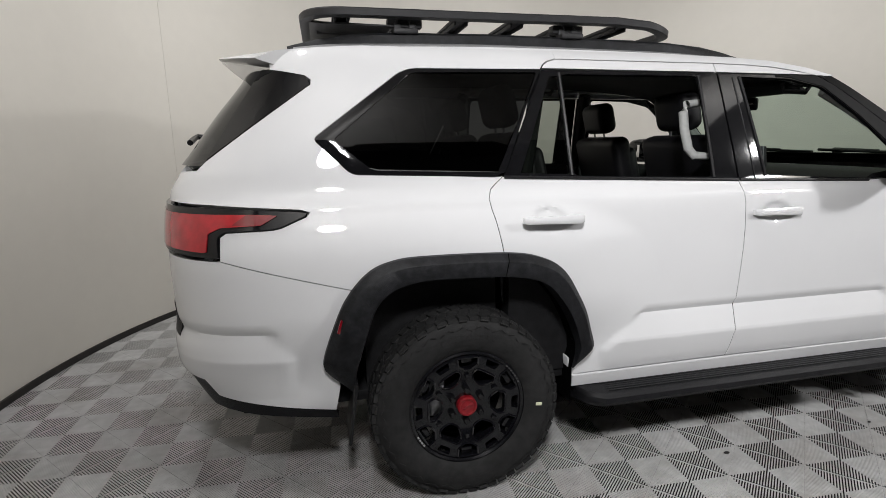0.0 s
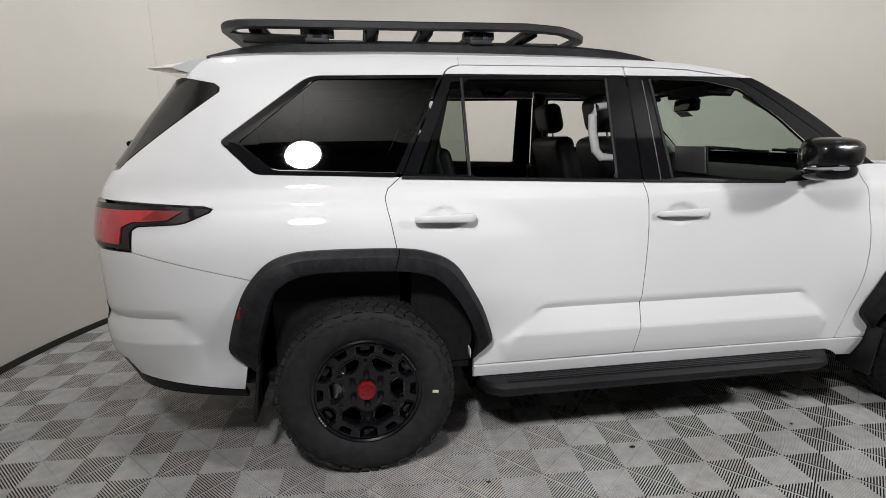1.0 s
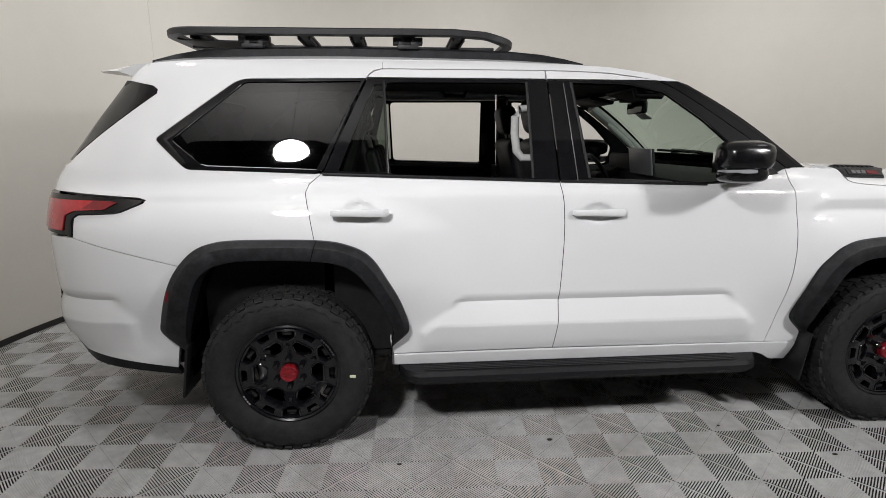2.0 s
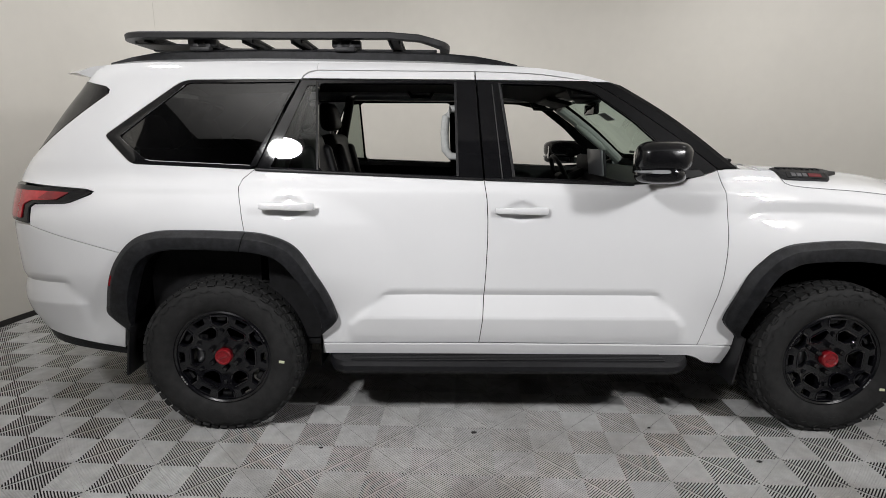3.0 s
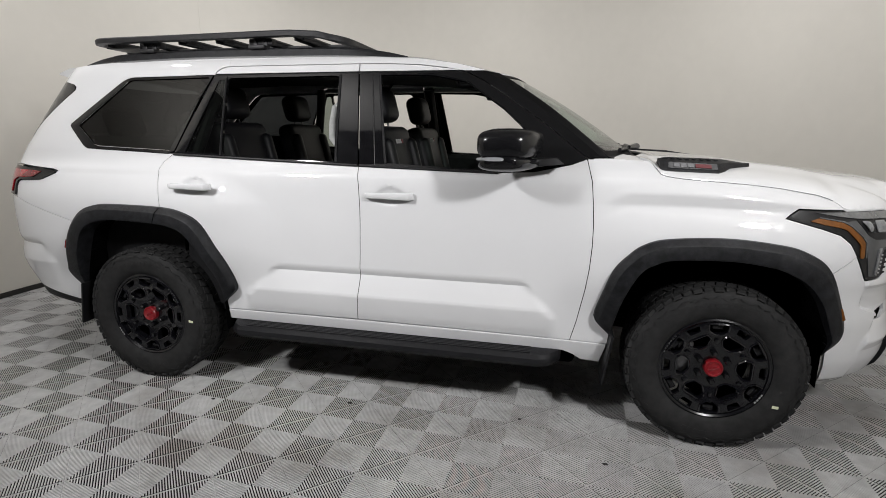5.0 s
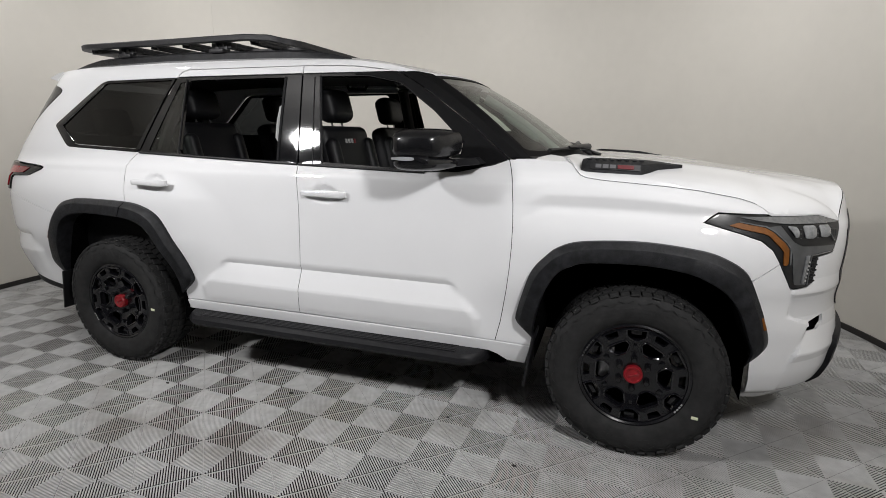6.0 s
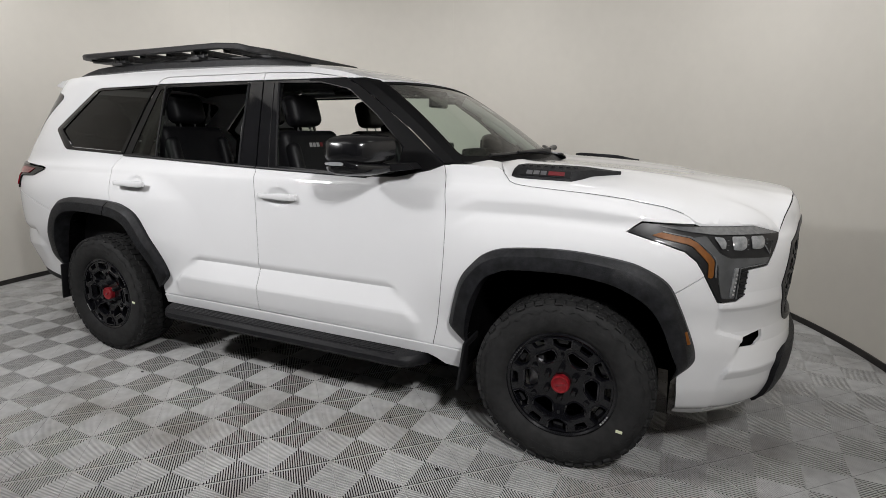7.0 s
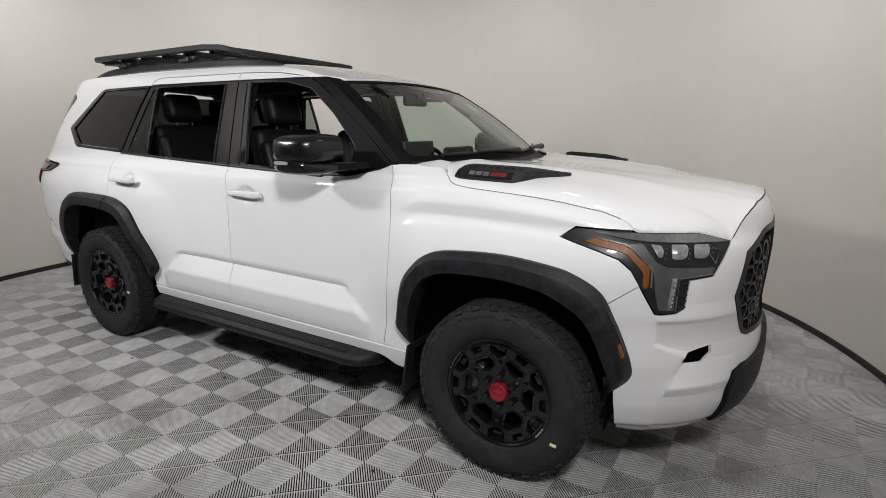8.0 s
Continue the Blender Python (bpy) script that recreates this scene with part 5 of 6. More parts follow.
    # raised lettering on the rim's edge, as plain bars
    for a0 in (206, 24):
        for k in range(4 if a0 == 206 else 7):
            aa = radians(a0 + letters + k * 3.6)
            bm = bmesh.new()
            block(bm, (0.2365 * math.cos(aa), -0.1245, 0.2365 * math.sin(aa)), (0.007, 0.003, 0.009), 0.001, Matrix.Rotation(-aa, 3, "Y"))
            part("rim_letter", bm, LETTER if a0 == 206 else STEEL, top)
    return top


for x, letters, mark in ((0.0, 0, -2), (3.099, 117, -29)):
    near_wheel = wheel(letters, mark)
    near_wheel.matrix_basis = pose(x, -0.832, 0.398)
    copy_thing(near_wheel, pose(x, 0.832, 0.398, 0, 0, 180))


# ---------------------------------------------------------------- mirrors, rails, rack, hood scoops
def pod(bm, sections, n=20, power=3.4):
    """A rounded shell through sections (centre, half-width a along x, half-height b, tilt) stacked along y."""
    rings = []
    for (cx, cy, cz), a, b in sections:
        ring = []
        for k in range(n):
            t = 2 * math.pi * k / n
            c, s = math.cos(t), math.sin(t)
            ring.append((cx + a * math.copysign(abs(c) ** (2 / power), c), cy, cz + b * math.copysign(abs(s) ** (2 / power), s)))
        rings.append(ring)
    loft(bm, rings)
    bmesh.ops.recalc_face_normals(bm, faces=bm.faces[:])
    return bm


for sd in (-1, 1):
    bm = bmesh.new()
    pod(bm, [((2.165, sd * 0.925, 1.427), 0.070, 0.042), ((2.155, sd * 0.935, 1.423), 0.112, 0.062), ((2.135, sd * 0.96, 1.421), 0.124, 0.067), ((2.115, sd * 1.02, 1.419), 0.131, 0.070),
             ((2.100, sd * 1.08, 1.417), 0.122, 0.066), ((2.093, sd * 1.115, 1.415), 0.103, 0.056), ((2.096, sd * 1.132, 1.413), 0.068, 0.036)], 28)
    mirror = part("side_mirror", bm, MIRROR_SHELL, car, "large black door mirror with silver signal strip", sharp=50)
    bm = bmesh.new()
    pod(bm, [((2.170, sd * 0.93, 1.335), 0.085, 0.018), ((2.140, sd * 0.96, 1.332), 0.110, 0.030), ((2.105, sd * 1.02, 1.332), 0.119, 0.036),
             ((2.090, sd * 1.08, 1.336), 0.108, 0.036), ((2.086, sd * 1.115, 1.340), 0.088, 0.032), ((2.092, sd * 1.130, 1.343), 0.056, 0.022)], 28, 2.8)
    part("mirror_base", bm, GLOSS_BLACK, mirror, "gloss black lower mirror shell", sharp=50)
    bm = bmesh.new()
    pod(bm, [((2.047, sd * 1.04, 1.353), 0.070, 0.005), ((2.040, sd * 1.10, 1.354), 0.062, 0.0085), ((2.062, sd * 1.135, 1.356), 0.044, 0.0085)], 12)
    part("turn_signal", bm, SIGNAL, mirror, "silver signal strip")
    bm = bmesh.new()
    block(bm, (2.000, sd * 1.02, 1.39), (0.006, 0.11, 0.10), 0.002)
    part("mirror_glass", bm, CHROME, mirror)
    bm = bmesh.new()
    loft(bm, [[(x, sd * y, z) for x, z in ((2.18, 1.306), (2.18, 1.350), (2.33, 1.356), (2.36, 1.330))] for y in (0.842, 0.88, 0.93)] +
         [[(x, sd * 0.955, z) for x, z in ((2.10, 1.306), (2.10, 1.345), (2.23, 1.352), (2.24, 1.318))]])
    bmesh.ops.recalc_face_normals(bm, faces=bm.faces[:])
    part("mirror_arm", bm, SATIN_BLACK, mirror)

    # roof rail: a solid low rail
    bm = bmesh.new()
    rings = []
    for x, h, w in ((-0.645, 0.004, 0.012), (-0.53, 0.019, 0.03), (-0.40, 0.032, 0.042), (-0.25, 0.038, 0.046), (0.2, 0.038, 0.046), (0.7, 0.037, 0.046), (1.1, 0.036, 0.046), (1.28, 0.030, 0.042), (1.40, 0.018, 0.03), (1.50, 0.004, 0.012)):
        yc = 0.515 + 0.03 * smooth(-0.6, 1.4, x)
        zb = roof_z(x, yc) - 0.010
        rings.append([(x, sd * y, z) for y, z in ((yc - w / 2, zb), (yc - w / 2, zb + h), (yc - w / 4, zb + h + 0.010), (yc + w / 4, zb + h + 0.010), (yc + w / 2, zb + h), (yc + w / 2 + 0.006, zb - 0.006))])
    loft(bm, rings)
    bmesh.ops.recalc_face_normals(bm, faces=bm.faces[:])
    part("roof_rail", bm, FLARE, car, "dark grey roof rail")

    # hood scoop with its badge
    bm = bmesh.new()
    def scoop_edge(x):
        return lin([(2.80, 0.815), (3.06, 0.782), (3.085, 0.765), (3.14, 0.665), (3.25, 0.575)], x)

    def sc(x, yy, h):
        return (x, sd * yy + 0.11 * (sd > 0), hood_z(x, yy) + h)
    rows = []
    for k in range(13):
        u = k / 12
        x = 2.80 + 0.45 * u
        wide = 1.0 if u < 0.6 else 1 - smooth(0.6, 0.8, u) * 0.8
        y_out = scoop_edge(x)
        y_in = 0.700 - 0.09 * u - 0.05 * smooth(0.6, 1.0, u)
        h = 0.038 * (1 - 0.6 * smooth(0.6, 1.0, u)) * smooth(-0.05, 0.03, u)
        rows.append([sc(x, y_out, -0.004), sc(x, y_out - 0.002, 0.008 * wide), sc(x, y_out - 0.035 * wide, h * 0.9), sc(x, y_in + 0.01, h), sc(x, y_in, h * 0.6), sc(x, y_in - 0.008, -0.004)])
    loft(bm, rows)
    bmesh.ops.recalc_face_normals(bm, faces=bm.faces[:])
    scoop = part("hood_scoop", bm, FLARE, car, "dark grey hood scoop with badge bars")
    for k in range(8):
        bm = bmesh.new()
        block(bm, sc(2.83 + 0.033 * k, 0.728 - 0.006 * k, 0.036), (0.016, 0.03, 0.007), 0.002, Matrix.Rotation(radians(25), 3, "Z"))
        part("scoop_rib", bm, FLARE, scoop)
    def plate(u0, u1, f0, f1, out):
        res = []
        for u, f in ((u0, f0), (u1, f0), (u1, f1), (u0, f1)):
            x = 2.80 + 0.50 * u
            a, b = Vector(sc(x, scoop_edge(x) - 0.001, 0.009)), Vector(sc(x, scoop_edge(x) - 0.035, 0.0335))
            n = Vector((0, sd * 0.6, 0.8))
            res.append(a.lerp(b, f) + n * out)
        return res
    for u0, u1, f0, f1, mat, nm in ((0.075, 0.515, 0.16, 0.92, SATIN_BLACK, "badge_insert"), (0.125, 0.175, 0.30, 0.76, BADGE, "badge_bar"), (0.188, 0.238, 0.30, 0.76, BADGE, "badge_bar"), (0.251, 0.301, 0.30, 0.76, BADGE, "badge_bar"), (0.318, 0.46, 0.30, 0.76, LETTER_RED, "badge_bar_red")):
        bm = bmesh.new()
        loft(bm, [plate(u0, u1, f0, f1, 0.0), plate(u0, u1, f0, f1, 0.0025 if mat is SATIN_BLACK else 0.005)])
        bmesh.ops.recalc_face_normals(bm, faces=bm.faces[:])
        part(nm, bm, mat, scoop)

# roof rack: a platform with a raised rim, cross slats and clamp feet
rack = tagged(new("roof_rack"), "black aluminium platform roof rack clamped on roof rails", "roof rack")
RX0, RX1, RY, RZ = -0.562, 1.115, 0.560, 2.003
loop = rounded([(RX0, -RY, 0.17), (0.3, -RY, 0), (0.62, -RY, 0), (0.82, -RY, 0), (RX1, -RY, 0.25), (RX1, RY, 0.25), (0.82, RY, 0), (0.62, RY, 0), (0.3, RY, 0), (RX0, RY, 0.17)], 0.0, 10)
bm = bmesh.new()
sec = [(-0.030, -0.014), (-0.032, 0.010), (-0.026, 0.016), (0.010, 0.018), (0.018, 0.013), (0.022, -0.010), (0.010, -0.018)]
n = len(loop)
vs = []
for i, p in enumerate(loop):
    a, b = Vector(loop[i - 1]), Vector(loop[(i + 1) % n])
    d = (b - a).normalized()
    nrm = Vector((-d.y, d.x))
    vs.append([bm.verts.new((p[0] - nrm.x * -o, p[1] - nrm.y * -o, RZ + h + 0.006 * smooth(-0.2, 0.8, p[0]) - 0.040 * smooth(0.90, 1.14, p[0]))) for o, h in sec])
for i in range(n):
    a, b = vs[i], vs[(i + 1) % n]
    for j in range(len(sec)):
        k = (j + 1) % len(sec)
        bm.faces.new((a[j], b[j], b[k], a[k]))
bmesh.ops.recalc_face_normals(bm, faces=bm.faces[:])
part("rim", bm, RACK, rack, sharp=40)
for x0, sg in ((RX0 + 0.004, 1), (RX1 - 0.004, -1)):
    bm = bmesh.new()
    drop = -0.034 if sg < 0 else 0.0
    rings = []
    for dx, dz in ((0.0, -0.016), (0.06, -0.034), (0.34 if sg > 0 else 0.14, -0.044), (0.34 if sg > 0 else 0.14, -0.038), (0.065, -0.026), (0.004, -0.006)):
        rings.append([(x0 + sg * dx, y * (1 if dx > 0.1 else 0.93 if dx > 0.02 else 0.80) * (1 if sg > 0 else 0.78), RZ + dz + drop * (1 - dx * 3)) for y in np.linspace(-RY + 0.02, RY - 0.02, 9)])
    loft(bm, [list(r) for r in zip(*rings)])
    bmesh.ops.recalc_face_normals(bm, faces=bm.faces[:])
    part("end_plate", bm, RACK, rack)
for k in range(6):
    x = -0.42 + 0.255 * k
    bm = bmesh.new()
    block(bm, (x, 0, RZ - 0.006), (0.075, 2 * RY - 0.04, 0.016), 0.004)
    block(bm, (x - 0.026, 0, RZ - 0.020), (0.010, 2 * RY - 0.04, 0.020), 0.003)
    block(bm, (x + 0.026, 0, RZ - 0.020), (0.010, 2 * RY - 0.04, 0.020), 0.003)
    part("slat", bm, RACK, rack)
for y in (-0.30, 0.30):
    bm = bmesh.new()
    block(bm, ((RX0 + RX1) / 2, y, RZ - 0.030), (RX1 - RX0 - 0.08, 0.035, 0.020), 0.004)
    part("bearer", bm, RACK, rack)
for x in (-0.155, 0.60):
    for sd in (-1, 1):
        bm = bmesh.new()
        block(bm, (x, sd * 0.500, RZ - 0.026), (0.150, 0.05, 0.036), 0.005)
        block(bm, (x - 0.032, sd * 0.515, RZ - 0.052), (0.030, 0.030, 0.050), 0.005)
        block(bm, (x + 0.032, sd * 0.515, RZ - 0.052), (0.030, 0.030, 0.050), 0.005)
        block(bm, (x, sd * (0.535 + 0.018 * (x > 0)), RZ - 0.062), (0.105, 0.050, 0.022), 0.006)
        part("clamp_foot", bm, RACK, rack)


# ---------------------------------------------------------------- cabin
def soft_block(bm, centre, size, r, turn=None):
    return block(bm, centre, size, r, turn, 4)


bm = bmesh.new()
block(bm, (0.75, 0, 0.44), (3.3, 1.62, 0.05), 0.01)
part("floor_pan", bm, TRIM, car)
# plain blocks for the unseen chassis, added to deepen the shade underneath
bm = bmesh.new()
block(bm, (1.5, 0, 0.34), (1.95, 1.5, 0.16), 0.03)
block(bm, (1.5, -0.5, 0.27), (1.9, 0.12, 0.10), 0.02)
block(bm, (1.5, 0.5, 0.27), (1.9, 0.12, 0.10), 0.02)
block(bm, (0.0, 0, 0.45), (0.16, 1.3, 0.12), 0.03)
block(bm, (3.1, 0, 0.45), (0.16, 1.2, 0.12), 0.03)
block(bm, (-0.6, 0, 0.5), (0.6, 1.1, 0.15), 0.03)
part("underbody", bm, LINER, car)
bm = bmesh.new()
block(bm, (3.2, 0, 0.85), (1.1, 0.80, 0.55), 0.05)
part("engine_block", bm, LINER, car)
bm = bmesh.new()
block(bm, (2.63, 0, 0.85), (0.03, 1.55, 0.85), 0.005)
part("firewall", bm, LINER, car)
part("headliner", sheet([(-0.62, -0.60), (1.85, -0.58), (1.95, 0), (1.85, 0.58), (-0.62, 0.60)], lambda x, y: (x, y, roof_z(x, y) - 0.055), 0.1, [], 0.0, flip=True), HEADLINER, car)
for sd in (-1, 1):
    for x0, x1 in ((0.20, 1.29), (1.345, 2.46)):
        bm = bmesh.new()
        rings = []
        for x in np.linspace(x0 + 0.02, x1 - 0.02, 8):
            top = 1.318 - (x - 0.5) * 0.022
            rings.append([(x, sd * y, z) for y, z in ((0.82, 0.46), (0.785, 0.47), (0.77, 0.60), (0.70, 0.66), (0.70, 0.72), (0.765, 0.78), (0.755, 0.90), (0.71, 0.95), (0.72, 1.0), (0.775, 1.05), (0.775, top - 0.03), (0.795, top), (0.825, top))])
        loft(bm, rings)
        bmesh.ops.recalc_face_normals(bm, faces=bm.faces[:])
        part("door_card", bm, TRIM, car)
    bm = bmesh.new()
    rings = [[(x, sd * y, z) for y, z in ((0.80, 0.46), (0.70, 0.47), (0.68, 0.9), (0.70, 1.30), (0.73, 1.43), (0.775, 1.432))] for x in (-0.40, -0.2, 0.1, 0.17)]
    loft(bm, rings)
    bmesh.ops.recalc_face_normals(bm, faces=bm.faces[:])
    part("side_trim", bm, TRIM, car)
    # pillar trims inside
    for p, q, w in (((1.345, 1.30), (1.315, 1.79), 0.075), ((0.30, 1.34), (0.42, 1.79), 0.06)):
        bm = bmesh.new()
        tube(bm, [Vector(body(p[0] + (q[0] - p[0]) * k / 6, p[1] + (q[1] - p[1]) * k / 6, -0.055, sd)) for k in range(7)], w * 0.55, 10)
        part("pillar_trim", bm, TRIM if p[0] < 1 else TRIM, car)
    bm = bmesh.new()
    tube(bm, [Vector(screen(sd * 0.93, v, -0.05)) + Vector((-0.02, 0, 0)) for v in (0.05, 0.25, 0.5, 0.75, 0.98)], 0.035, 10)
    part("pillar_trim", bm, GREY_TRIM, car, "pale grey inner pillar trim")
    for x in (1.86, 0.95):
        bm = bmesh.new()
        z = roof_z(x, 0.55) - 0.075
        tube(bm, [(x - 0.09, sd * 0.57, z + 0.02), (x - 0.07, sd * 0.56, z - 0.02), (x + 0.07, sd * 0.56, z - 0.025), (x + 0.09, sd * 0.57, z + 0.015)], 0.012, 8)
        part("grab_handle", bm, TRIM, car)
# sun visors folded up under the headliner
for sd in (-1, 1):
    bm = bmesh.new()
    block(bm, (1.88, sd * 0.33, 1.742), (0.17, 0.40, 0.024), 0.010, Matrix.Rotation(radians(12), 3, "Y"), 3)
    part("sun_visor", bm, TRIM, car)
# the grab bar on the front pillar
bm = bmesh.new()
tube(bm, [Vector(screen(0.90, v, -0.07)) + Vector((-0.03, 0, -0.01)) for v in (0.26, 0.34, 0.48, 0.62, 0.70)], [0.014, 0.024, 0.024, 0.024, 0.014], 12)
part("pillar_grab_bar", bm, GREY_TRIM, car)


def seat(x, y, width, label, headrests=(0.0,), recline=14, low=-0.11):
    """A leather seat: cushion, back, bolsters, head restraints. It belongs to the car."""
    s = new("seat")
    s.parent = car
    s.matrix_basis = pose(x, y, 0.47 - low)
    tagged(s, label)
    bm = bmesh.new()
    soft_block(bm, (0.10, 0, 0.28), (0.54, width, 0.16), 0.05)
    part("cushion", bm, LEATHER, s)
    for sg in (-1, 1):
        bm = bmesh.new()
        soft_block(bm, (0.10, sg * (width / 2 - 0.05), 0.33), (0.50, 0.09, 0.12), 0.04)
        part("bolster", bm, LEATHER, s)
    bm = bmesh.new()
    soft_block(bm, (0.05, 0, 0.1), (0.40, width * 0.8, 0.18), 0.02)
    part("base", bm, TRIM, s)
    tilt = Matrix.Rotation(radians(-recline), 4, "Y")
    bk = Matrix.Translation((-0.16, 0, 0.30)) @ tilt
    bm = bmesh.new()
    soft_block(bm, (0, 0, 0.30), (0.13, width, 0.60), 0.05)
    bmesh.ops.transform(bm, matrix=bk, verts=bm.verts[:])
    part("backrest", bm, LEATHER, s)
    for sg in (-1, 1):
        bm = bmesh.new()
        soft_block(bm, (0.05, sg * (width / 2 - 0.05), 0.28), (0.10, 0.09, 0.48), 0.04)
        bmesh.ops.transform(bm, matrix=bk, verts=bm.verts[:])
        part("back_bolster", bm, LEATHER, s)
    for h in headrests:
        bm = bmesh.new()
        soft_block(bm, (0.015, h, 0.722), (0.12, 0.27, 0.195), 0.05)
        bmesh.ops.transform(bm, matrix=bk, verts=bm.verts[:])
        hr = part("head_restraint", bm, LEATHER, s)
        for sg in (-1, 1):
            bm = bmesh.new()
            tube(bm, [bk @ Vector((0, h + sg * 0.06, 0.56)), bk @ Vector((0, h + sg * 0.06, 0.68))], 0.006, 8)
            part("head_restraint_post", bm, STEEL, s)
    return s


seat(1.62, -0.40, 0.54, "black leather front seat with stitched badge bars", low=-0.145)
seat(1.62, 0.40, 0.54, "black leather front seat", low=-0.145)
seat(0.62, -0.42, 0.52, "black leather second-row captain's chair", low=-0.165)
seat(0.62, 0.42, 0.52, "black leather second-row captain's chair", low=-0.165)
seat(-0.22, 0.0, 1.20, "black third-row bench seat", (-0.36, 0.36), 16, -0.05)
for (x, y) in ((1.62, -0.40), (1.62, 0.40)):
    for k, mat in enumerate((LETTER, LETTER, LETTER, LETTER_RED)):
        bm = bmesh.new()
        m = Matrix.Translation((x - 0.16, y, 0.915)) @ Matrix.Rotation(radians(-14), 4, "Y")
        block(bm, (0.067, -0.06 + 0.035 * k, 0.50), (0.004, 0.024, 0.026), 0.001)
        bmesh.ops.transform(bm, matrix=m, verts=bm.verts[:])
        part("seat_badge_bar", bm, mat, car)
# pale grab handles on the inner middle pillars
for sd in (-1,):
    bm = bmesh.new()
    pts = [Vector((1.165 + dx, sd * (0.755 - 0.33 * (z - 1.36)), z)) for dx, z in ((0.06, 1.400), (-0.015, 1.405), (-0.040, 1.435), (-0.046, 1.52), (-0.040, 1.60), (-0.015, 1.640), (0.06, 1.648))]
    tube(bm, pts, [0.016, 0.020, 0.021, 0.021, 0.021, 0.020, 0.016], 12)
    part("pillar_grab_handle", bm, GREY_TRIM, car, "pale grey grab handle")
# dashboard
bm = bmesh.new()
rings = []
for k in range(13):
    y = -0.76 + 1.52 * k / 12
    bow = 0.12 * (1 - (y / 0.76) ** 2)
    rings.append([(x, y, z) for x, z in ((2.52 + bow, 1.30), (2.36 + bow * 0.5, 1.318), (2.20 + bow * 0.3, 1.300), (2.12 + bow * 0.2, 1.26), (2.13 + bow * 0.2, 1.12), (2.20, 1.05), (2.22, 0.85), (2.50, 0.80))])
loft(bm, rings)
bmesh.ops.recalc_face_normals(bm, faces=bm.faces[:])
dash = part("dashboard", bm, TRIM, car, "black dashboard with a wide central screen")
bm = bmesh.new()
block(bm, (2.10, -0.02, 1.352), (0.014, 0.31, 0.165), 0.005, Matrix.Rotation(radians(-8), 3, "Y"))
part("centre_screen", bm, SCREEN, dash)
bm = bmesh.new()
block(bm, (2.116, -0.02, 1.350), (0.014, 0.31, 0.165), 0.005, Matrix.Rotation(radians(-8), 3, "Y"))
part("screen_back", bm, TRIM, dash)
bm = bmesh.new()
block(bm, (2.16, 0.40, 1.335), (0.06, 0.36, 0.11), 0.02)
part("instrument_hood", bm, TRIM, dash)
bm = bmesh.new()
c, tilt = Vector((1.99, 0.40, 1.20)), Matrix.Rotation(radians(-24), 3, "Y")
pts = [c + tilt @ Vector((0, 0.19 * math.cos(2 * math.pi * k / 32), 0.19 * math.sin(2 * math.pi * k / 32))) for k in range(32)]
rings = []
for k in range(32):
    rad = (pts[k] - c).normalized()
    ax = tilt @ Vector((1, 0, 0))
    rings.append([pts[k] + rad * 0.016 * math.cos(2 * math.pi * q / 8) + ax * 0.016 * math.sin(2 * math.pi * q / 8) for q in range(8)])
loft(bm, rings + [rings[0]], caps=False)
bmesh.ops.remove_doubles(bm, verts=bm.verts[:], dist=1e-5)
sw = part("steering_wheel", bm, LEATHER, car)
bm = bmesh.new()
soft_block(bm, tuple(c), (0.06, 0.16, 0.12), 0.02, tilt)
for d in ((0.19, 0), (-0.19, 0), (0, -0.19)):
    tube(bm, [c, c + tilt @ Vector((0, d[0], d[1]))], 0.016, 8)
tube(bm, [c, c + tilt @ Vector((0.2, 0, 0))], 0.03, 10)
part("spokes", bm, TRIM, sw)
bm = bmesh.new()
soft_block(bm, (1.75, 0, 0.72), (0.85, 0.24, 0.42), 0.04)
part("centre_console", bm, TRIM, car)
bm = bmesh.new()
soft_block(bm, (2.06, 0.0, 1.685), (0.035, 0.24, 0.075), 0.015)
tube(bm, [(2.07, 0, 1.70), (2.11, 0, 1.74)], 0.012, 8)
part("interior_mirror", bm, GLOSS_BLACK, car)
bm = bmesh.new()
soft_block(bm, (2.03, 0.0, 1.735), (0.12, 0.16, 0.03), 0.01)
part("sensor_housing", bm, TRIM, car)
bm = bmesh.new()
loft(bm, [[screen(u, v, -0.004) for u, v in ((0.42, 0.60), (0.58, 0.60), (0.58, 0.72), (0.42, 0.72))], [screen(u, v, -0.007) for u, v in ((0.42, 0.60), (0.58, 0.60), (0.58, 0.72), (0.42, 0.72))]])
part("windscreen_label", bm, PAPER, car, "paper label behind the windscreen")


# ---------------------------------------------------------------- floor tiles
SQ, ANG, GX, GY = 0.1965, radians(-2.6), 0.766, -1.301
ca, sa = math.cos(ANG), math.sin(ANG)
BARS = 13


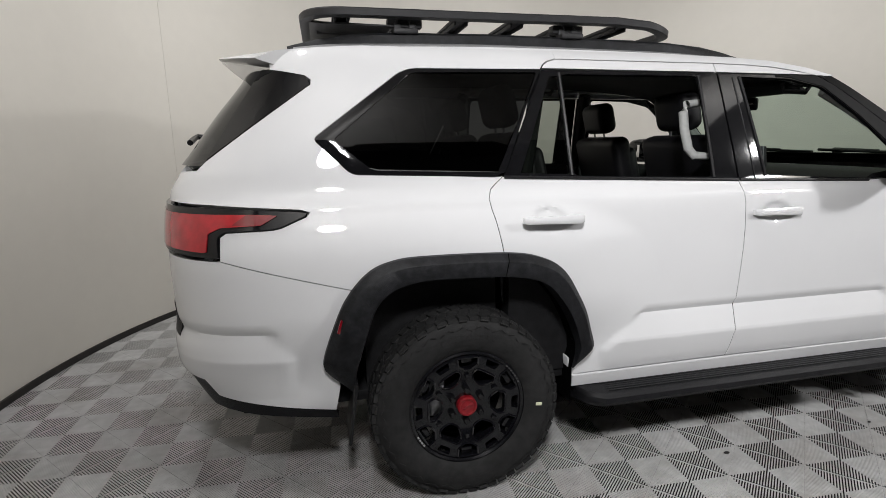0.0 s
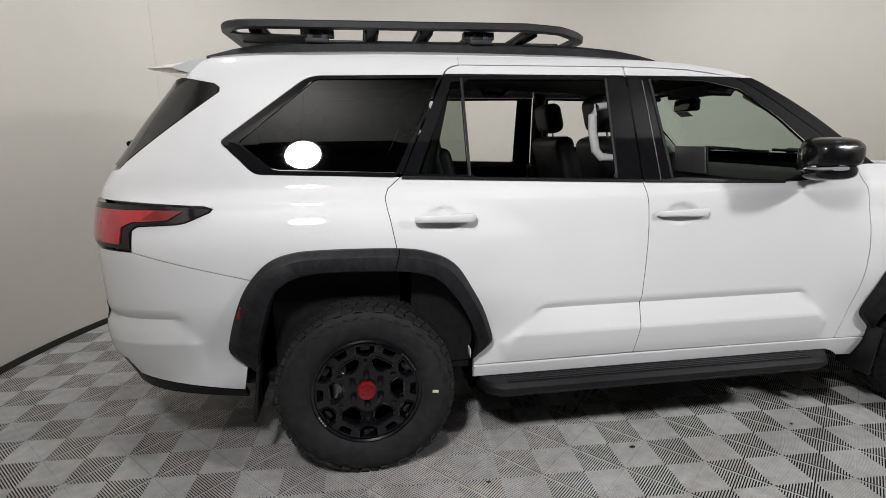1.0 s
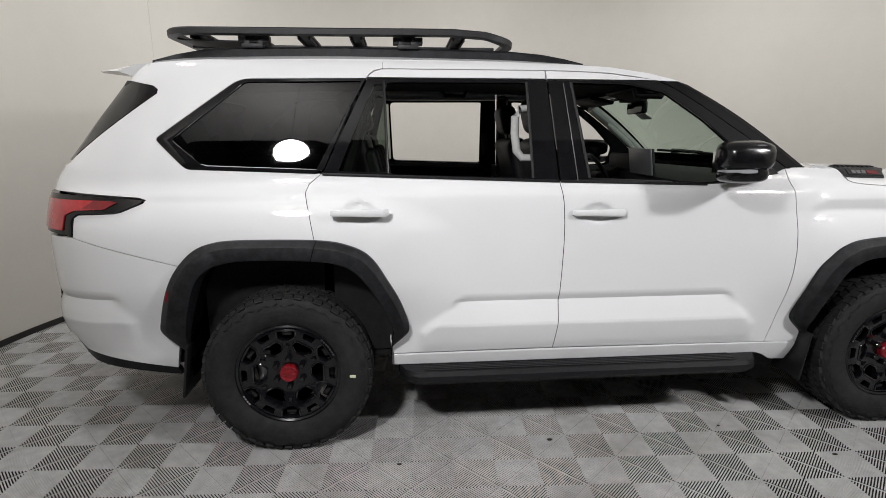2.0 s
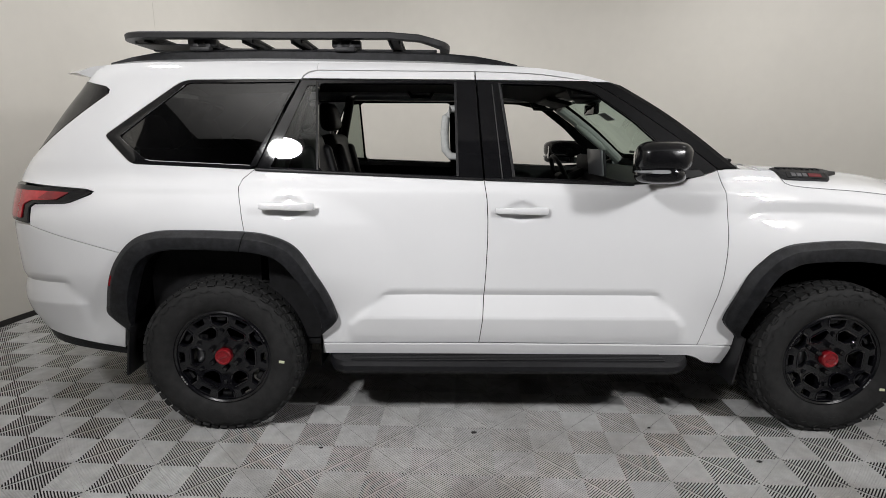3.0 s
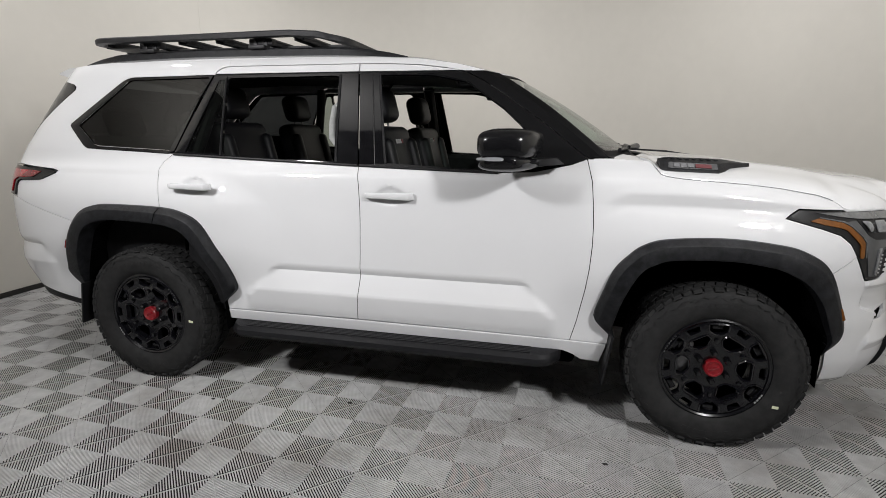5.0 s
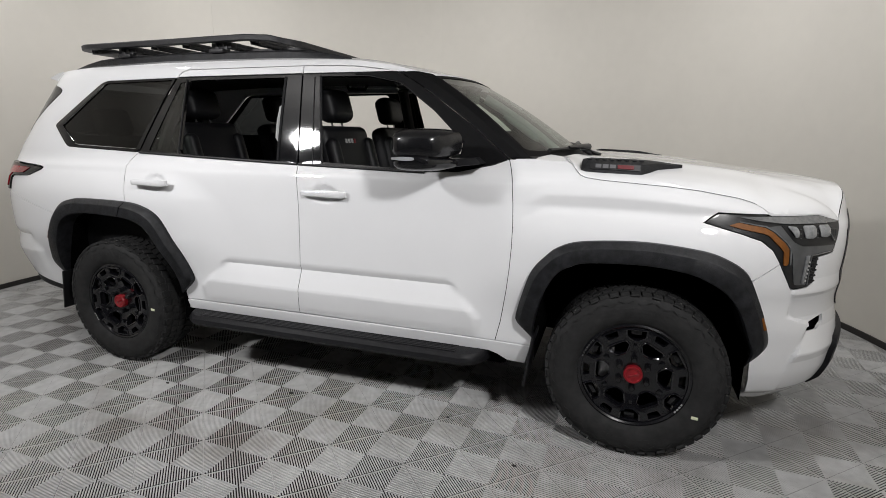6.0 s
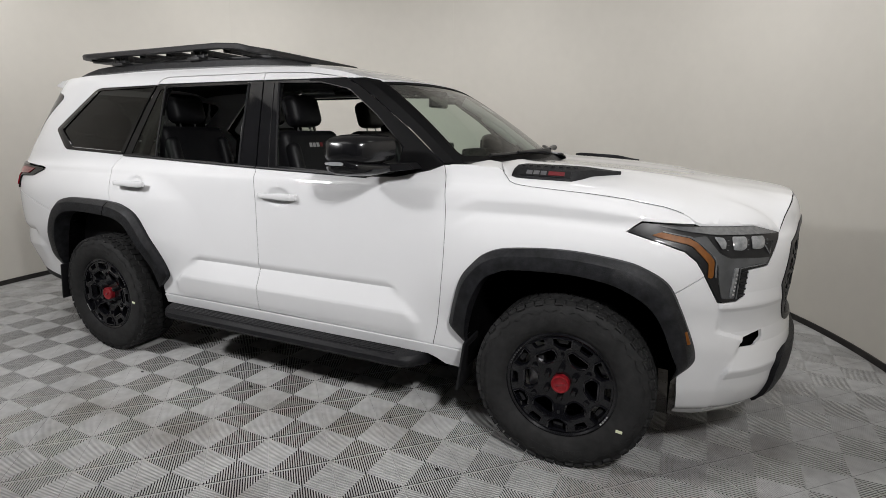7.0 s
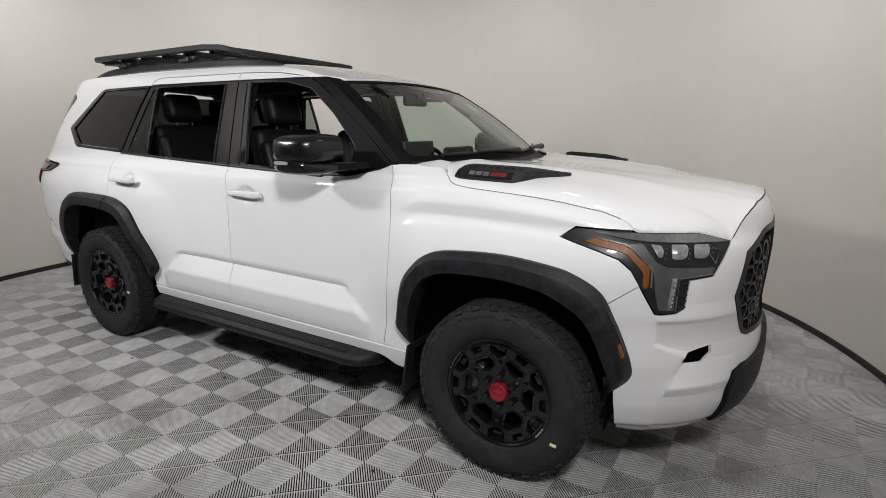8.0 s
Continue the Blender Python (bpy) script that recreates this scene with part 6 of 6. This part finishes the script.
def tile_mesh(joined=None, place=(0, 0)):
    """One drainage tile of two by two ribbed squares; neighbouring squares are ribbed at right angles, on the diagonal."""
    bm = joined if joined is not None else bmesh.new()
    pitch = SQ * math.sqrt(2) / (2 * BARS)
    w = pitch * 0.47
    for i in (0, 1):
        for j in (0, 1):
            d = 1 if (i + j) % 2 else -1
            for k in range(2 * BARS):
                # rib centre line: distance from the square's corner along the other diagonal
                t = (k + 0.5) * pitch
                rails = []
                for off, z in ((-w / 2, -0.0042), (-w / 2, -0.0008), (-w * 0.36, 0.0), (w * 0.36, 0.0), (w / 2, -0.0008), (w / 2, -0.0042)):
                    s = min(max((t + off) * math.sqrt(2), 0.0), 2 * SQ)
                    rails.append(((s, 0.0) if s <= SQ else (SQ, s - SQ), (0.0, s) if s <= SQ else (s - SQ, SQ), z))
                for c, e in ((0.0, 0.5), (0.5, 1.0)):
                    lines = []
                    for p, q, z in rails:
                        ln = math.hypot(q[0] - p[0], q[1] - p[1]) or 1.0
                        ends = []
                        for f in (c, e):
                            g = f + (0.0019 / ln if f == 0.5 and c == 0.5 else -0.0019 / ln if f == 0.5 else 0.0)
                            g = min(max(g, c), e)
                            x, y = p[0] + (q[0] - p[0]) * g, p[1] + (q[1] - p[1]) * g
                            ends.append(bm.verts.new((place[0] + i * SQ + (SQ - x if d < 0 else x), place[1] + j * SQ + y, z)))
                        lines.append(ends)
                    for (a0, a1), (b0, b1) in zip(lines, lines[1:]):
                        bm.faces.new((a0, b0, b1, a1) if d > 0 else (a1, b1, b0, a0))
            # cross bar just below the ribs, along the other diagonal
            h = 0.0018
            x0, y0, x1, y1 = (0, 0, SQ, SQ) if d > 0 else (SQ, 0, 0, SQ)
            ux, uy = (x1 - x0) / (SQ * 1.414), (y1 - y0) / (SQ * 1.414)
            pts = [(x0 - uy * h, y0 + ux * h), (x0 + uy * h, y0 - ux * h), (x1 + uy * h, y1 - ux * h), (x1 - uy * h, y1 + ux * h)]
            top = [bm.verts.new((place[0] + i * SQ + x, place[1] + j * SQ + y, -0.0040)) for x, y in pts]
            low = [bm.verts.new((v.co.x, v.co.y, -0.0075)) for v in top]
            bm.faces.new(top)
            for q in range(4):
                bm.faces.new((low[q], low[(q + 1) % 4], top[(q + 1) % 4], top[q]))
    return bm


near, far = [], []
for a in range(-24, 24):
    for b in range(-24, 24):
        lx, ly = 2 * a * SQ, 2 * b * SQ
        cx, cy = lx + SQ, ly + SQ
        x, y = GX + ca * cx - sa * cy, GY + sa * cx + ca * cy
        if y > -0.9 and math.hypot(x - ROOM_X, y - ROOM_Y) > ROOM_R + 0.22 or y < -5.4 or abs(x - ROOM_X) > 3.9:
            continue
        ox, oy = GX + ca * lx - sa * ly, GY + sa * lx + ca * ly
        (near if -2.4 < x < 4.6 and -2.7 < y < -0.3 or (x < -0.9 and y < 1.6) or (x > 3.7 and y < 1.4) else far).append((ox, oy, lx, ly))
bm = tile_mesh()
bm.normal_update()
for f in bm.faces:
    f.smooth = False
me = bpy.data.meshes.new("floor_tile")
bm.to_mesh(me)
bm.free()
me.materials.append(TILE)
for ox, oy, lx, ly in near[:300]:
    t = new("floor_tile", me)
    t.matrix_basis = pose(ox, oy, 0.0, 0, 0, math.degrees(ANG))
    t.parent = floor
bm = bmesh.new()
for ox, oy, lx, ly in near[300:] + far:
    tile_mesh(bm, (lx, ly))
for f in bm.faces:
    f.smooth = False
me2 = bpy.data.meshes.new("floor_tiles_rest")
bm.to_mesh(me2)
bm.free()
me2.materials.append(TILE)
rest = tagged(new("floor_tiles_rest", me2), kind="stuff")
rest.matrix_basis = pose(GX, GY, 0.0, 0, 0, math.degrees(ANG))
rest.parent = floor

# a few crumbs of dirt on the tiles
for k, (x, y) in enumerate(((2.21, -0.93), (0.52, -1.12), (1.28, -0.98), (-0.62, -1.05), (2.62, -1.22))):
    bm = bmesh.new()
    bmesh.ops.create_icosphere(bm, subdivisions=1, radius=0.007 + 0.002 * (k % 3), matrix=Matrix.Translation((x, y, 0.004)) @ Matrix.Diagonal((1.5, 0.9, 0.5, 1)))
    for v in bm.verts:
        v.co += Vector((random.uniform(-1, 1), random.uniform(-1, 1), 0)) * 0.002
    tagged(finish(bm, "dirt_crumb", BASE), "small dark crumb of dirt on the floor tiles", "dirt", "crumbs on the floor")
